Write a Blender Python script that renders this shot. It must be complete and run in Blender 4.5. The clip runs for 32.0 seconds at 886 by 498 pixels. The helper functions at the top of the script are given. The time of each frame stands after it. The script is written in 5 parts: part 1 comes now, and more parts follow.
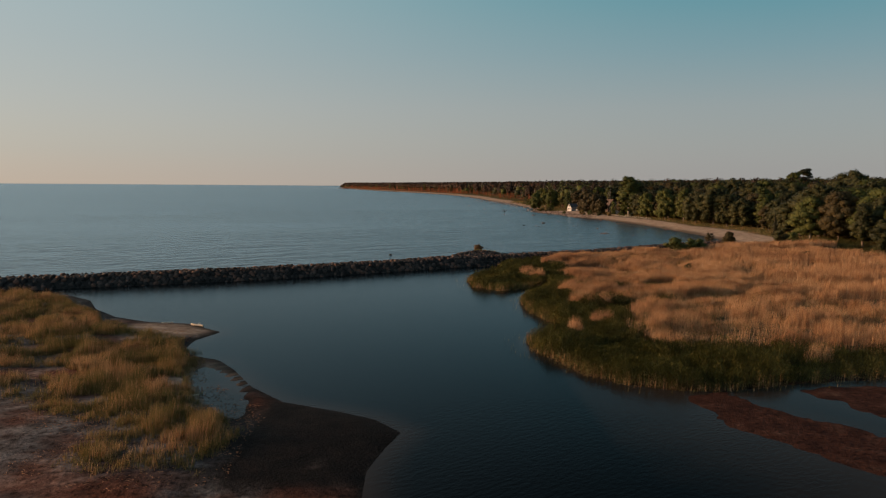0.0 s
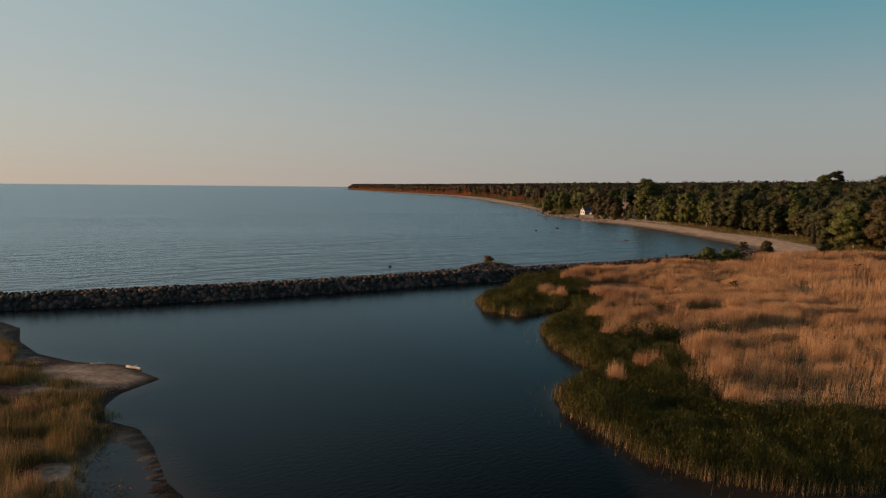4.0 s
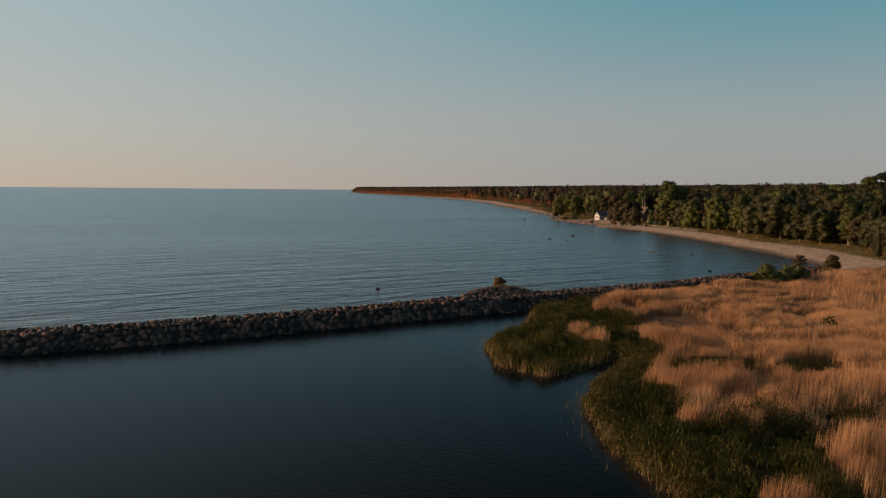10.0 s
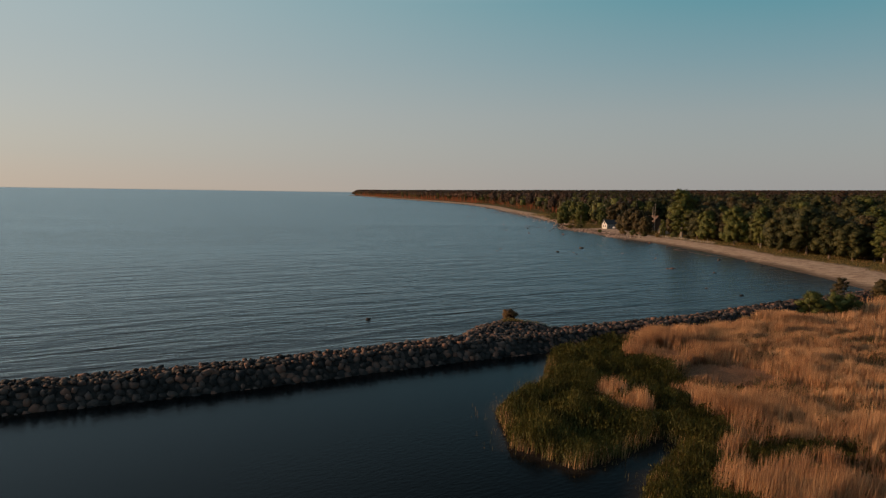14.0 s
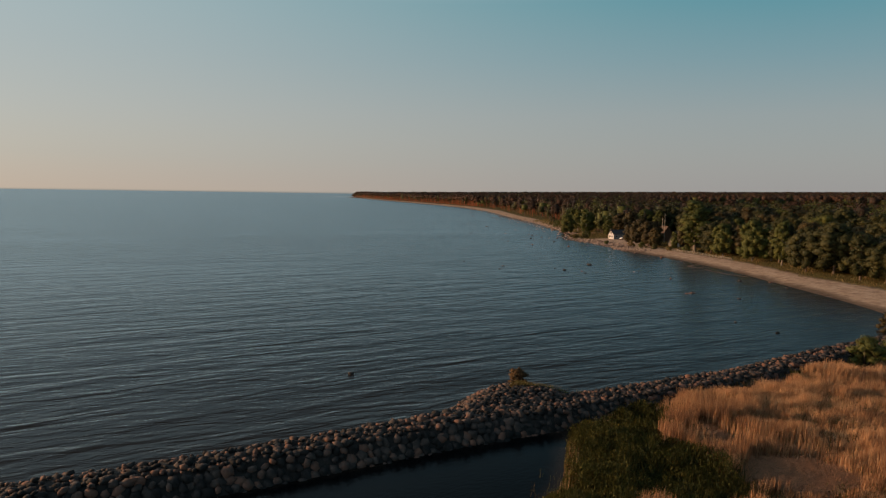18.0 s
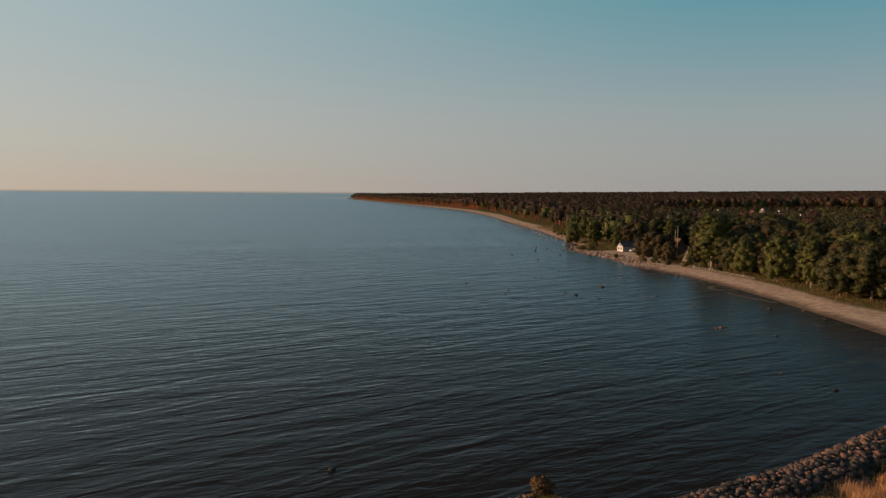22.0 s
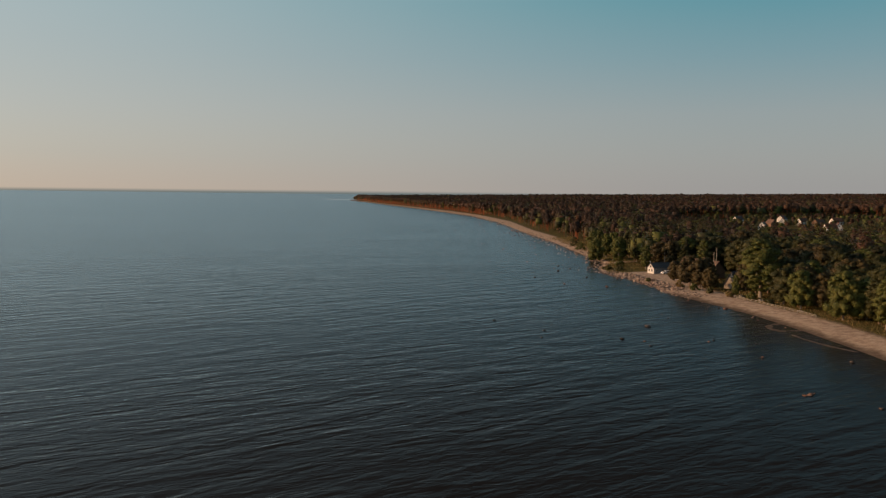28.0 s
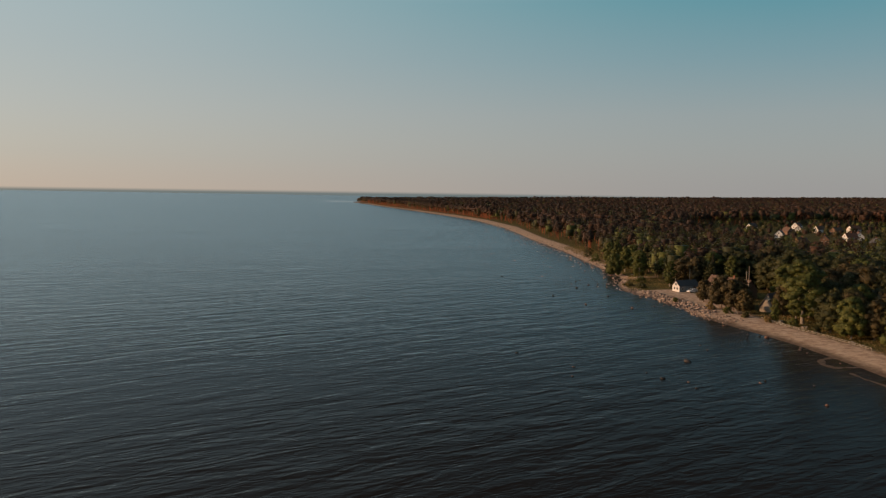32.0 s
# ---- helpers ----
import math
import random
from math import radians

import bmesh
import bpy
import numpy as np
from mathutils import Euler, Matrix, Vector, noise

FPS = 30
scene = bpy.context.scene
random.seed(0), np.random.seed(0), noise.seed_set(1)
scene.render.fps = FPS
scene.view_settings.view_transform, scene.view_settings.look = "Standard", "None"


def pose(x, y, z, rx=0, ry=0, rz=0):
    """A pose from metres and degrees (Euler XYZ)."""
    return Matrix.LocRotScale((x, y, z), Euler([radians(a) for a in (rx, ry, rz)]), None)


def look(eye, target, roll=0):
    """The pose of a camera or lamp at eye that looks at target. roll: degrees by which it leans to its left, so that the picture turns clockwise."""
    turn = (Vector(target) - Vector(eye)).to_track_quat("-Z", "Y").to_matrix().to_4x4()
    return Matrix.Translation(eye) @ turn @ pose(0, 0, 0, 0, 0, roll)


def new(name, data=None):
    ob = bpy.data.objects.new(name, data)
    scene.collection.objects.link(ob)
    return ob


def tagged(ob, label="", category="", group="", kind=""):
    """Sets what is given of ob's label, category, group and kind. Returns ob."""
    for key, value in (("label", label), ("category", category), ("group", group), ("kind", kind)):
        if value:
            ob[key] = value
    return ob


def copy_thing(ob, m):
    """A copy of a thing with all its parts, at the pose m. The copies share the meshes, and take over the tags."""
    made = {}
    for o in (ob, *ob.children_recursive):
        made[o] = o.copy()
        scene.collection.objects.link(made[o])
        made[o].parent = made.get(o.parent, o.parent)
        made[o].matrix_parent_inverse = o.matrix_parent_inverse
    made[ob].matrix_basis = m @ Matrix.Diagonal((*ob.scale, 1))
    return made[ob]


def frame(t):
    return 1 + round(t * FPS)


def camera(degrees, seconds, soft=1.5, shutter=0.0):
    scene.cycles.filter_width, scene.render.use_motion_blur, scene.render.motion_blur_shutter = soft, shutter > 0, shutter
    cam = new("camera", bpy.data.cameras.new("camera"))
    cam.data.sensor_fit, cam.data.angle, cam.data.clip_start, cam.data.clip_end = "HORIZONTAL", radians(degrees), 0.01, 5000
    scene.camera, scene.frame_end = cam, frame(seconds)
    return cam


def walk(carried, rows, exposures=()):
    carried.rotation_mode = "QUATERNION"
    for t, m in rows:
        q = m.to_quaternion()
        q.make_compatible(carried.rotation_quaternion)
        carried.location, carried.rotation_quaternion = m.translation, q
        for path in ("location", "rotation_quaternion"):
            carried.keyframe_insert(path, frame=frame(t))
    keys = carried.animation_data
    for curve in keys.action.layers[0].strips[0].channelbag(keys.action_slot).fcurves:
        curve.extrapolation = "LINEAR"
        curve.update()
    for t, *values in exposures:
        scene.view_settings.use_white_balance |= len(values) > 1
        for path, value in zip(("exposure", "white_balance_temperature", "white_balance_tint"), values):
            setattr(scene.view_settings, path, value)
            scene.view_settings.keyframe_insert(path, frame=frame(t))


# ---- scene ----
cam = camera(62.0, 32.0, soft=1.25)
PATH = [
    (0, (-1.13, 4.766, 17.343), (-1.053, 6.757, 17.167), 0.4),
    (3, (-0.212, 19.27, 17.594), (-0.151, 21.262, 17.421), 0.5),
    (6, (0.724, 33.98, 17.883), (0.769, 35.972, 17.712), 0.6),
    (9, (1.777, 49.462, 17.848), (1.816, 51.455, 17.681), 0.5),
    (11, (1.962, 58.795, 18.052), (2.002, 60.788, 17.889), 0.5),
    (13, (2.021, 67.304, 19.115), (2.062, 69.298, 18.956), 0.8),
    (17, (2.678, 84.638, 22.54), (2.715, 86.631, 22.384), 0.9),
    (19, (3.211, 92.975, 25.353), (3.249, 94.968, 25.197), 0.7),
    (21, (3.331, 102.732, 28.209), (3.369, 104.725, 28.051), 0.5),
    (23, (2.128, 112.2, 30.365), (2.166, 114.193, 30.207), 0.6),
    (25, (-0.525, 119.319, 32.556), (-0.49, 121.312, 32.398), 0.8),
    (28, (-3.396, 133.398, 36.88), (-3.362, 135.391, 36.72), 0.7),
    (30, (-5.485, 142.12, 39.272), (-5.455, 144.114, 39.113), 0.8),
    (32, (-7.035, 153.278, 41.477), (-7.008, 155.272, 41.319), 0.9),
]

walk(cam, [(t, look(e, p, r)) for t, e, p, r in PATH])

# ---- sky and sun ----
SUN_AZ, SUN_EL = radians(82), radians(11)          # azimuth to the left of +y
SUN_DIR = Vector((-math.sin(SUN_AZ) * math.cos(SUN_EL), math.cos(SUN_AZ) * math.cos(SUN_EL), math.sin(SUN_EL)))
sun = new("sun", bpy.data.lights.new("sun", "SUN"))
sun.data.energy, sun.data.angle, sun.data.color = 5.2, radians(0.6), (1.0, 0.55, 0.27)
sun.rotation_euler = SUN_DIR.to_track_quat("Z", "Y").to_euler()

world = bpy.data.worlds.new("evening_sky")
scene.world = world
world.use_nodes = True
wt = world.node_tree
wt.nodes.clear()


def wn(kind, **kw):
    n = wt.nodes.new(kind)
    for k, v in kw.items():
        n[k] = v
    return n


def ramp_set(ramp, stops):
    el = ramp.color_ramp.elements
    while len(el) > 1:
        el.remove(el[-1])
    el[0].position, el[0].color = stops[0][0], (*stops[0][1], 1)
    for p, c in stops[1:]:
        e = el.new(p)
        e.color = (*c, 1)


def sky_world():
    L = wt.links.new
    tc = wt.nodes.new("ShaderNodeTexCoord")
    sep = wt.nodes.new("ShaderNodeSeparateXYZ")
    L(tc.outputs["Generated"], sep.inputs[0])
    up = wt.nodes.new("ShaderNodeMapRange")
    up.inputs["From Min"].default_value, up.inputs["From Max"].default_value = -0.1, 0.9
    L(sep.outputs["Z"], up.inputs["Value"])
    # elevation z -> ramp position (z + 0.1)
    away = wt.nodes.new("ShaderNodeValToRGB")
    ramp_set(away, SKY_AWAY)
    near = wt.nodes.new("ShaderNodeValToRGB")
    ramp_set(near, SKY_SUN)
    L(up.outputs[0], away.inputs[0])
    L(up.outputs[0], near.inputs[0])
    dot = wt.nodes.new("ShaderNodeVectorMath")
    dot.operation = "DOT_PRODUCT"
    dot.inputs[1].default_value = (-math.sin(SUN_AZ), math.cos(SUN_AZ), 0)
    L(tc.outputs["Generated"], dot.inputs[0])
    side = wt.nodes.new("ShaderNodeMapRange")
    side.interpolation_type = "SMOOTHSTEP"
    side.inputs["From Min"].default_value, side.inputs["From Max"].default_value = SKY_SIDE
    # higher up the glow draws in towards the sun's side
    high = wt.nodes.new("ShaderNodeMapRange")
    high.inputs["From Min"].default_value, high.inputs["From Max"].default_value = 0.24, 0.60
    high.inputs["To Min"].default_value, high.inputs["To Max"].default_value = 0.0, -0.55
    L(sep.outputs["Z"], high.inputs["Value"])
    lean = wt.nodes.new("ShaderNodeMath")
    L(dot.outputs["Value"], lean.inputs[0])
    L(high.outputs[0], lean.inputs[1])
    L(lean.outputs[0], side.inputs["Value"])
    mix = wt.nodes.new("ShaderNodeMix")
    mix.data_type = "RGBA"
    L(side.outputs[0], mix.inputs["Factor"])
    L(away.outputs[0], mix.inputs["A"])
    L(near.outputs[0], mix.inputs["B"])
    nis = wt.nodes.new("ShaderNodeTexSky")
    nis.sky_type, nis.sun_disc = "NISHITA", False
    nis.sun_elevation, nis.sun_rotation = SUN_EL, -SUN_AZ
    nis.air_density, nis.dust_density = 1.0, 2.0
    b1 = wt.nodes.new("ShaderNodeBackground")
    b2 = wt.nodes.new("ShaderNodeBackground")
    add = wt.nodes.new("ShaderNodeAddShader")
    out = wt.nodes.new("ShaderNodeOutputWorld")
    L(mix.outputs["Result"], b1.inputs["Color"])
    b1.inputs["Strength"].default_value = 0.93
    L(nis.outputs[0], b2.inputs["Color"])
    b2.inputs["Strength"].default_value = 0.02
    L(b1.outputs[0], add.inputs[0])
    L(b2.outputs[0], add.inputs[1])
    L(add.outputs[0], out.inputs["Surface"])


SKY_AWAY = [(0.0, (0.09, 0.13, 0.15)), (0.094, (0.13, 0.17, 0.18)), (0.0975, (0.335, 0.325, 0.32)), (0.13, (0.315, 0.32, 0.322)),
            (0.20, (0.268, 0.31, 0.325)), (0.27, (0.165, 0.285, 0.325)), (0.34, (0.080, 0.262, 0.312)), (0.45, (0.075, 0.15, 0.18)), (0.6, (0.035, 0.06, 0.072)), (1.0, (0.06, 0.11, 0.15))]
SKY_SUN = [(0.0, (0.11, 0.14, 0.15)), (0.094, (0.16, 0.19, 0.19)), (0.0975, (0.53, 0.44, 0.36)), (0.14, (0.455, 0.43, 0.39)),
           (0.20, (0.42, 0.43, 0.415)), (0.27, (0.385, 0.43, 0.43)), (0.34, (0.36, 0.44, 0.45)), (0.45, (0.95, 1.08, 1.13)), (0.62, (1.95, 2.12, 2.18)), (1.0, (0.06, 0.11, 0.15))]
SKY_SIDE = (-0.42, 0.84)
sky_world()

# ---- materials ----


def material(name, colours, scale=1.0, rough=0.8, bump=0.3, detail=6.0, fine=None, island=0.0, objrand=0.0, translucent=0.0, spec=0.3, metal=0.0, coarse=None):
    """A surface that mixes colours by noise at two scales, with bump."""
    m = bpy.data.materials.new(name)
    m.use_nodes = True
    t = m.node_tree
    N, L = t.nodes.new, t.links.new
    bs = t.nodes["Principled BSDF"]
    geo = N("ShaderNodeNewGeometry")
    no = N("ShaderNodeTexNoise")
    no.inputs["Scale"].default_value, no.inputs["Detail"].default_value = scale, detail
    L(geo.outputs["Position"], no.inputs["Vector"])
    big = N("ShaderNodeTexNoise")
    big.inputs["Scale"].default_value, big.inputs["Detail"].default_value = coarse or scale * 0.09, 3.0
    L(geo.outputs["Position"], big.inputs["Vector"])
    mx = N("ShaderNodeMath")
    mx.operation = "MULTIPLY_ADD"
    L(no.outputs["Fac"], mx.inputs[0])
    mx.inputs[1].default_value = 0.55
    half = N("ShaderNodeMath")
    half.operation = "MULTIPLY"
    L(big.outputs["Fac"], half.inputs[0])
    half.inputs[1].default_value = 0.45
    L(half.outputs[0], mx.inputs[2])
    val = mx.outputs[0]
    if island or objrand:
        if island:
            r = geo.outputs["Random Per Island"]
        else:
            r = N("ShaderNodeObjectInfo").outputs["Random"]
        ad = N("ShaderNodeMath")
        ad.operation = "MULTIPLY_ADD"
        L(r, ad.inputs[0])
        ad.inputs[1].default_value = island or objrand
        sb = N("ShaderNodeMath")
        sb.operation = "SUBTRACT"
        L(val, sb.inputs[0])
        sb.inputs[1].default_value = (island or objrand) / 2
        L(sb.outputs[0], ad.inputs[2])
        val = ad.outputs[0]
    rp = N("ShaderNodeValToRGB")
    n = len(colours)
    ramp_set(rp, [(0.3 + 0.4 * i / max(1, n - 1), c) for i, c in enumerate(colours)])
    L(val, rp.inputs[0])
    L(rp.outputs[0], bs.inputs["Base Color"])
    bs.inputs["Roughness"].default_value = rough
    bs.inputs["Specular IOR Level"].default_value = spec
    bs.inputs["Metallic"].default_value = metal
    if bump:
        fb = N("ShaderNodeTexNoise")
        fb.inputs["Scale"].default_value, fb.inputs["Detail"].default_value = fine or scale * 4, 8.0
        L(geo.outputs["Position"], fb.inputs["Vector"])
        bm = N("ShaderNodeBump")
        bm.inputs["Strength"].default_value, bm.inputs["Distance"].default_value = bump, 0.1
        L(fb.outputs["Fac"], bm.inputs["Height"])
        L(bm.outputs[0], bs.inputs["Normal"])
    if translucent:
        tr = N("ShaderNodeBsdfTranslucent")
        L(rp.outputs[0], tr.inputs["Color"])
        ms = N("ShaderNodeMixShader")
        ms.inputs[0].default_value = translucent
        L(bs.outputs[0], ms.inputs[1])
        L(tr.outputs[0], ms.inputs[2])
        L(ms.outputs[0], t.nodes["Material Output"].inputs["Surface"])
    return m


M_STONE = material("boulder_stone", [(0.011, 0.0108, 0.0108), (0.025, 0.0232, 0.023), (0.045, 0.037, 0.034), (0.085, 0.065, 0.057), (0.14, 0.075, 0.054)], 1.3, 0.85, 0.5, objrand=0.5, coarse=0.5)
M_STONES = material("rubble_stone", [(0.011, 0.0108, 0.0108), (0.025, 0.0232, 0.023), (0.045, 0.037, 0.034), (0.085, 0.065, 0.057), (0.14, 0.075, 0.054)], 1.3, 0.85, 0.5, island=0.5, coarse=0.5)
M_PINK = material("shore_stone", [(0.10, 0.075, 0.065), (0.20, 0.15, 0.125), (0.33, 0.25, 0.20)], 1.1, 0.85, 0.5, island=0.5)
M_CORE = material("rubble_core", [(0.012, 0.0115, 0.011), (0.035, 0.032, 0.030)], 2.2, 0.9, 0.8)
M_REED = material("dry_reed", [(0.20, 0.098, 0.052), (0.42, 0.235, 0.120), (0.61, 0.39, 0.210)], 0.35, 0.75, 0.0, island=0.3, translucent=0.3, coarse=0.05)
M_GREEN = material("green_reed", [(0.034, 0.042, 0.011), (0.080, 0.088, 0.022), (0.175, 0.158, 0.042)], 0.5, 0.7, 0.0, island=0.25, translucent=0.3)
M_BANK = material("bank_grass", [(0.055, 0.060, 0.016), (0.12, 0.105, 0.032), (0.30, 0.19, 0.085)], 0.45, 0.75, 0.0, island=0.35, translucent=0.3, coarse=0.12)
M_BARK = material("tree_bark", [(0.09, 0.065, 0.05), (0.17, 0.13, 0.10)], 3.0, 0.9, 0.5)
M_PALE = material("pale_bark", [(0.15, 0.13, 0.11), (0.27, 0.24, 0.20)], 3.0, 0.9, 0.4)
M_PINEBARK = material("pine_bark", [(0.11, 0.042, 0.022), (0.24, 0.085, 0.040)], 1.0, 0.9, 0.0, island=0.4)
M_LEAF = material("summer_leaves", [(0.017, 0.019, 0.006), (0.036, 0.039, 0.010), (0.074, 0.070, 0.018)], 0.25, 0.65, 0.0, island=0.14, translucent=0.15)
M_LEAF2 = material("light_leaves", [(0.036, 0.046, 0.0095), (0.076, 0.087, 0.018), (0.135, 0.138, 0.031)], 0.25, 0.65, 0.0, island=0.14, translucent=0.2)
M_LEAF3 = material("rusty_leaves", [(0.027, 0.022, 0.008), (0.052, 0.040, 0.013), (0.090, 0.066, 0.020)], 0.25, 0.65, 0.0, island=0.14, translucent=0.15)
M_NEEDLE = material("conifer_needles", [(0.014, 0.017, 0.008), (0.028, 0.03, 0.013), (0.05, 0.044, 0.018)], 0.3, 0.7, 0.0, island=0.14, translucent=0.15)
# the reddish canopy tones have the low sun's warmth mixed into them
M_FAR = material("far_canopy", [(0.012, 0.010, 0.007), (0.033, 0.0185, 0.011), (0.078, 0.035, 0.017)], 0.05, 0.8, 0.0, island=0.10, coarse=0.006)
M_WHITE = material("white_boards", [(0.42, 0.42, 0.42), (0.56, 0.56, 0.55)], 2.0, 0.6, 0.15)
# shade on a white wall turned from the sun, as a colour
M_SIDE_SHADE = material("side_wall_shade", [(0.13, 0.155, 0.175), (0.19, 0.22, 0.24)], 2.0, 0.7, 0.15)
M_ROOFD = material("dark_roof", [(0.045, 0.045, 0.05), (0.075, 0.075, 0.08)], 3.0, 0.7, 0.4)
M_ROOFB = material("brown_tiles", [(0.075, 0.048, 0.037), (0.13, 0.08, 0.058)], 3.0, 0.8, 0.4)
M_ROOFR = material("red_tiles", [(0.13, 0.055, 0.036), (0.21, 0.085, 0.05)], 3.0, 0.8, 0.3)
M_BROWN = material("brown_boards", [(0.10, 0.06, 0.04), (0.17, 0.10, 0.065)], 3.0, 0.8, 0.3)
M_GREY = material("weathered_wood", [(0.17, 0.15, 0.13), (0.29, 0.26, 0.22)], 4.0, 0.85, 0.3)
M_GLASS = material("window_glass", [(0.02, 0.025, 0.03), (0.03, 0.035, 0.04)], 1.0, 0.08, 0.0, spec=0.6)
M_CAR = material("white_paint", [(0.70, 0.71, 0.72), (0.74, 0.75, 0.76)], 1.0, 0.25, 0.0, spec=0.5)
M_TYRE = material("tyre_rubber", [(0.015, 0.015, 0.015), (0.03, 0.03, 0.03)], 5.0, 0.9, 0.1)
M_LOG = material("bleached_log", [(0.50, 0.42, 0.32), (0.66, 0.57, 0.45)], 3.0, 0.8, 0.4)
M_DEBRIS = material("reed_litter", [(0.20, 0.10, 0.055), (0.36, 0.19, 0.105)], 1.5, 0.9, 0.3, island=0.4)


def ground_material():
    m = bpy.data.materials.new("shore_ground")
    m.use_nodes = True
    t = m.node_tree
    N, L = t.nodes.new, t.links.new
    bs = t.nodes["Principled BSDF"]
    geo = N("ShaderNodeNewGeometry")

    def noise(scale, detail=8.0):
        n = N("ShaderNodeTexNoise")
        n.inputs["Scale"].default_value, n.inputs["Detail"].default_value = scale, detail
        L(geo.outputs["Position"], n.inputs["Vector"])
        return n.outputs["Fac"]

    def ramp(fac, stops):
        r = N("ShaderNodeValToRGB")
        ramp_set(r, stops)
        L(fac, r.inputs[0])
        return r.outputs[0]

    def mix(f, a, b):
        x = N("ShaderNodeMix")
        x.data_type = "RGBA"
        L(f, x.inputs["Factor"])
        L(a, x.inputs["A"])
        L(b, x.inputs["B"])
        return x.outputs["Result"]

    def attr(name):
        a = N("ShaderNodeAttribute")
        a.attribute_name = name
        return a.outputs["Fac"]

    n1, n2, n3 = noise(0.6), noise(0.09, 4.0), noise(5.0)
    sand = ramp(n1, [(0.3, (0.24, 0.17, 0.125)), (0.5, (0.34, 0.255, 0.19)), (0.7, (0.44, 0.35, 0.27))])
    flat = ramp(n1, [(0.3, (0.042, 0.035, 0.034)), (0.5, (0.092, 0.081, 0.079)), (0.7, (0.20, 0.187, 0.183))])
    mud = ramp(n1, [(0.3, (0.05, 0.018, 0.012)), (0.55, (0.12, 0.045, 0.027)), (0.75, (0.19, 0.10, 0.07))])
    soil = ramp(n1, [(0.3, (0.05, 0.045, 0.018)), (0.55, (0.10, 0.085, 0.03)), (0.75, (0.17, 0.13, 0.05))])
    wet = ramp(n1, [(0.3, (0.004, 0.0032, 0.003)), (0.7, (0.013, 0.009, 0.0075))])
    red = ramp(n2, [(0.48, (0, 0, 0)), (0.60, (1, 1, 1))])
    col = mix(red, flat, mud)
    # sand on the beach, mud where the mask says so, soil under plants, wet near the waterline
    col = mix(attr("sand"), col, sand)
    col = mix(attr("mud"), col, mud)
    col = mix(attr("soil"), col, soil)
    col = mix(attr("wet"), col, wet)
    # mottling: crusts, small stones, tide marks
    mot = N("ShaderNodeMix")
    mot.data_type, mot.blend_type = "RGBA", "MULTIPLY"
    even = N("ShaderNodeMapRange")
    even.inputs["To Min"].default_value, even.inputs["To Max"].default_value = 1.0, 0.3
    L(attr("sand"), even.inputs["Value"])
    L(even.outputs[0], mot.inputs["Factor"])
    L(col, mot.inputs["A"])
    L(ramp(noise(2.6, 12.0), [(0.34, (0.32, 0.30, 0.29)), (0.46, (0.85, 0.84, 0.83)), (0.56, (1, 1, 1)), (0.68, (1.35, 1.33, 1.3))]), mot.inputs["B"])
    col = mot.outputs["Result"]
    L(col, bs.inputs["Base Color"])
    rg = N("ShaderNodeMapRange")
    rg.inputs["To Min"].default_value, rg.inputs["To Max"].default_value = 0.9, 0.75
    L(attr("wet"), rg.inputs["Value"])
    L(rg.outputs[0], bs.inputs["Roughness"])
    bs.inputs["Specular IOR Level"].default_value = 0.04
    bm = N("ShaderNodeBump")
    bm.inputs["Strength"].default_value, bm.inputs["Distance"].default_value = 0.7, 0.12
    L(n3, bm.inputs["Height"])
    L(bm.outputs[0], bs.inputs["Normal"])
    return m


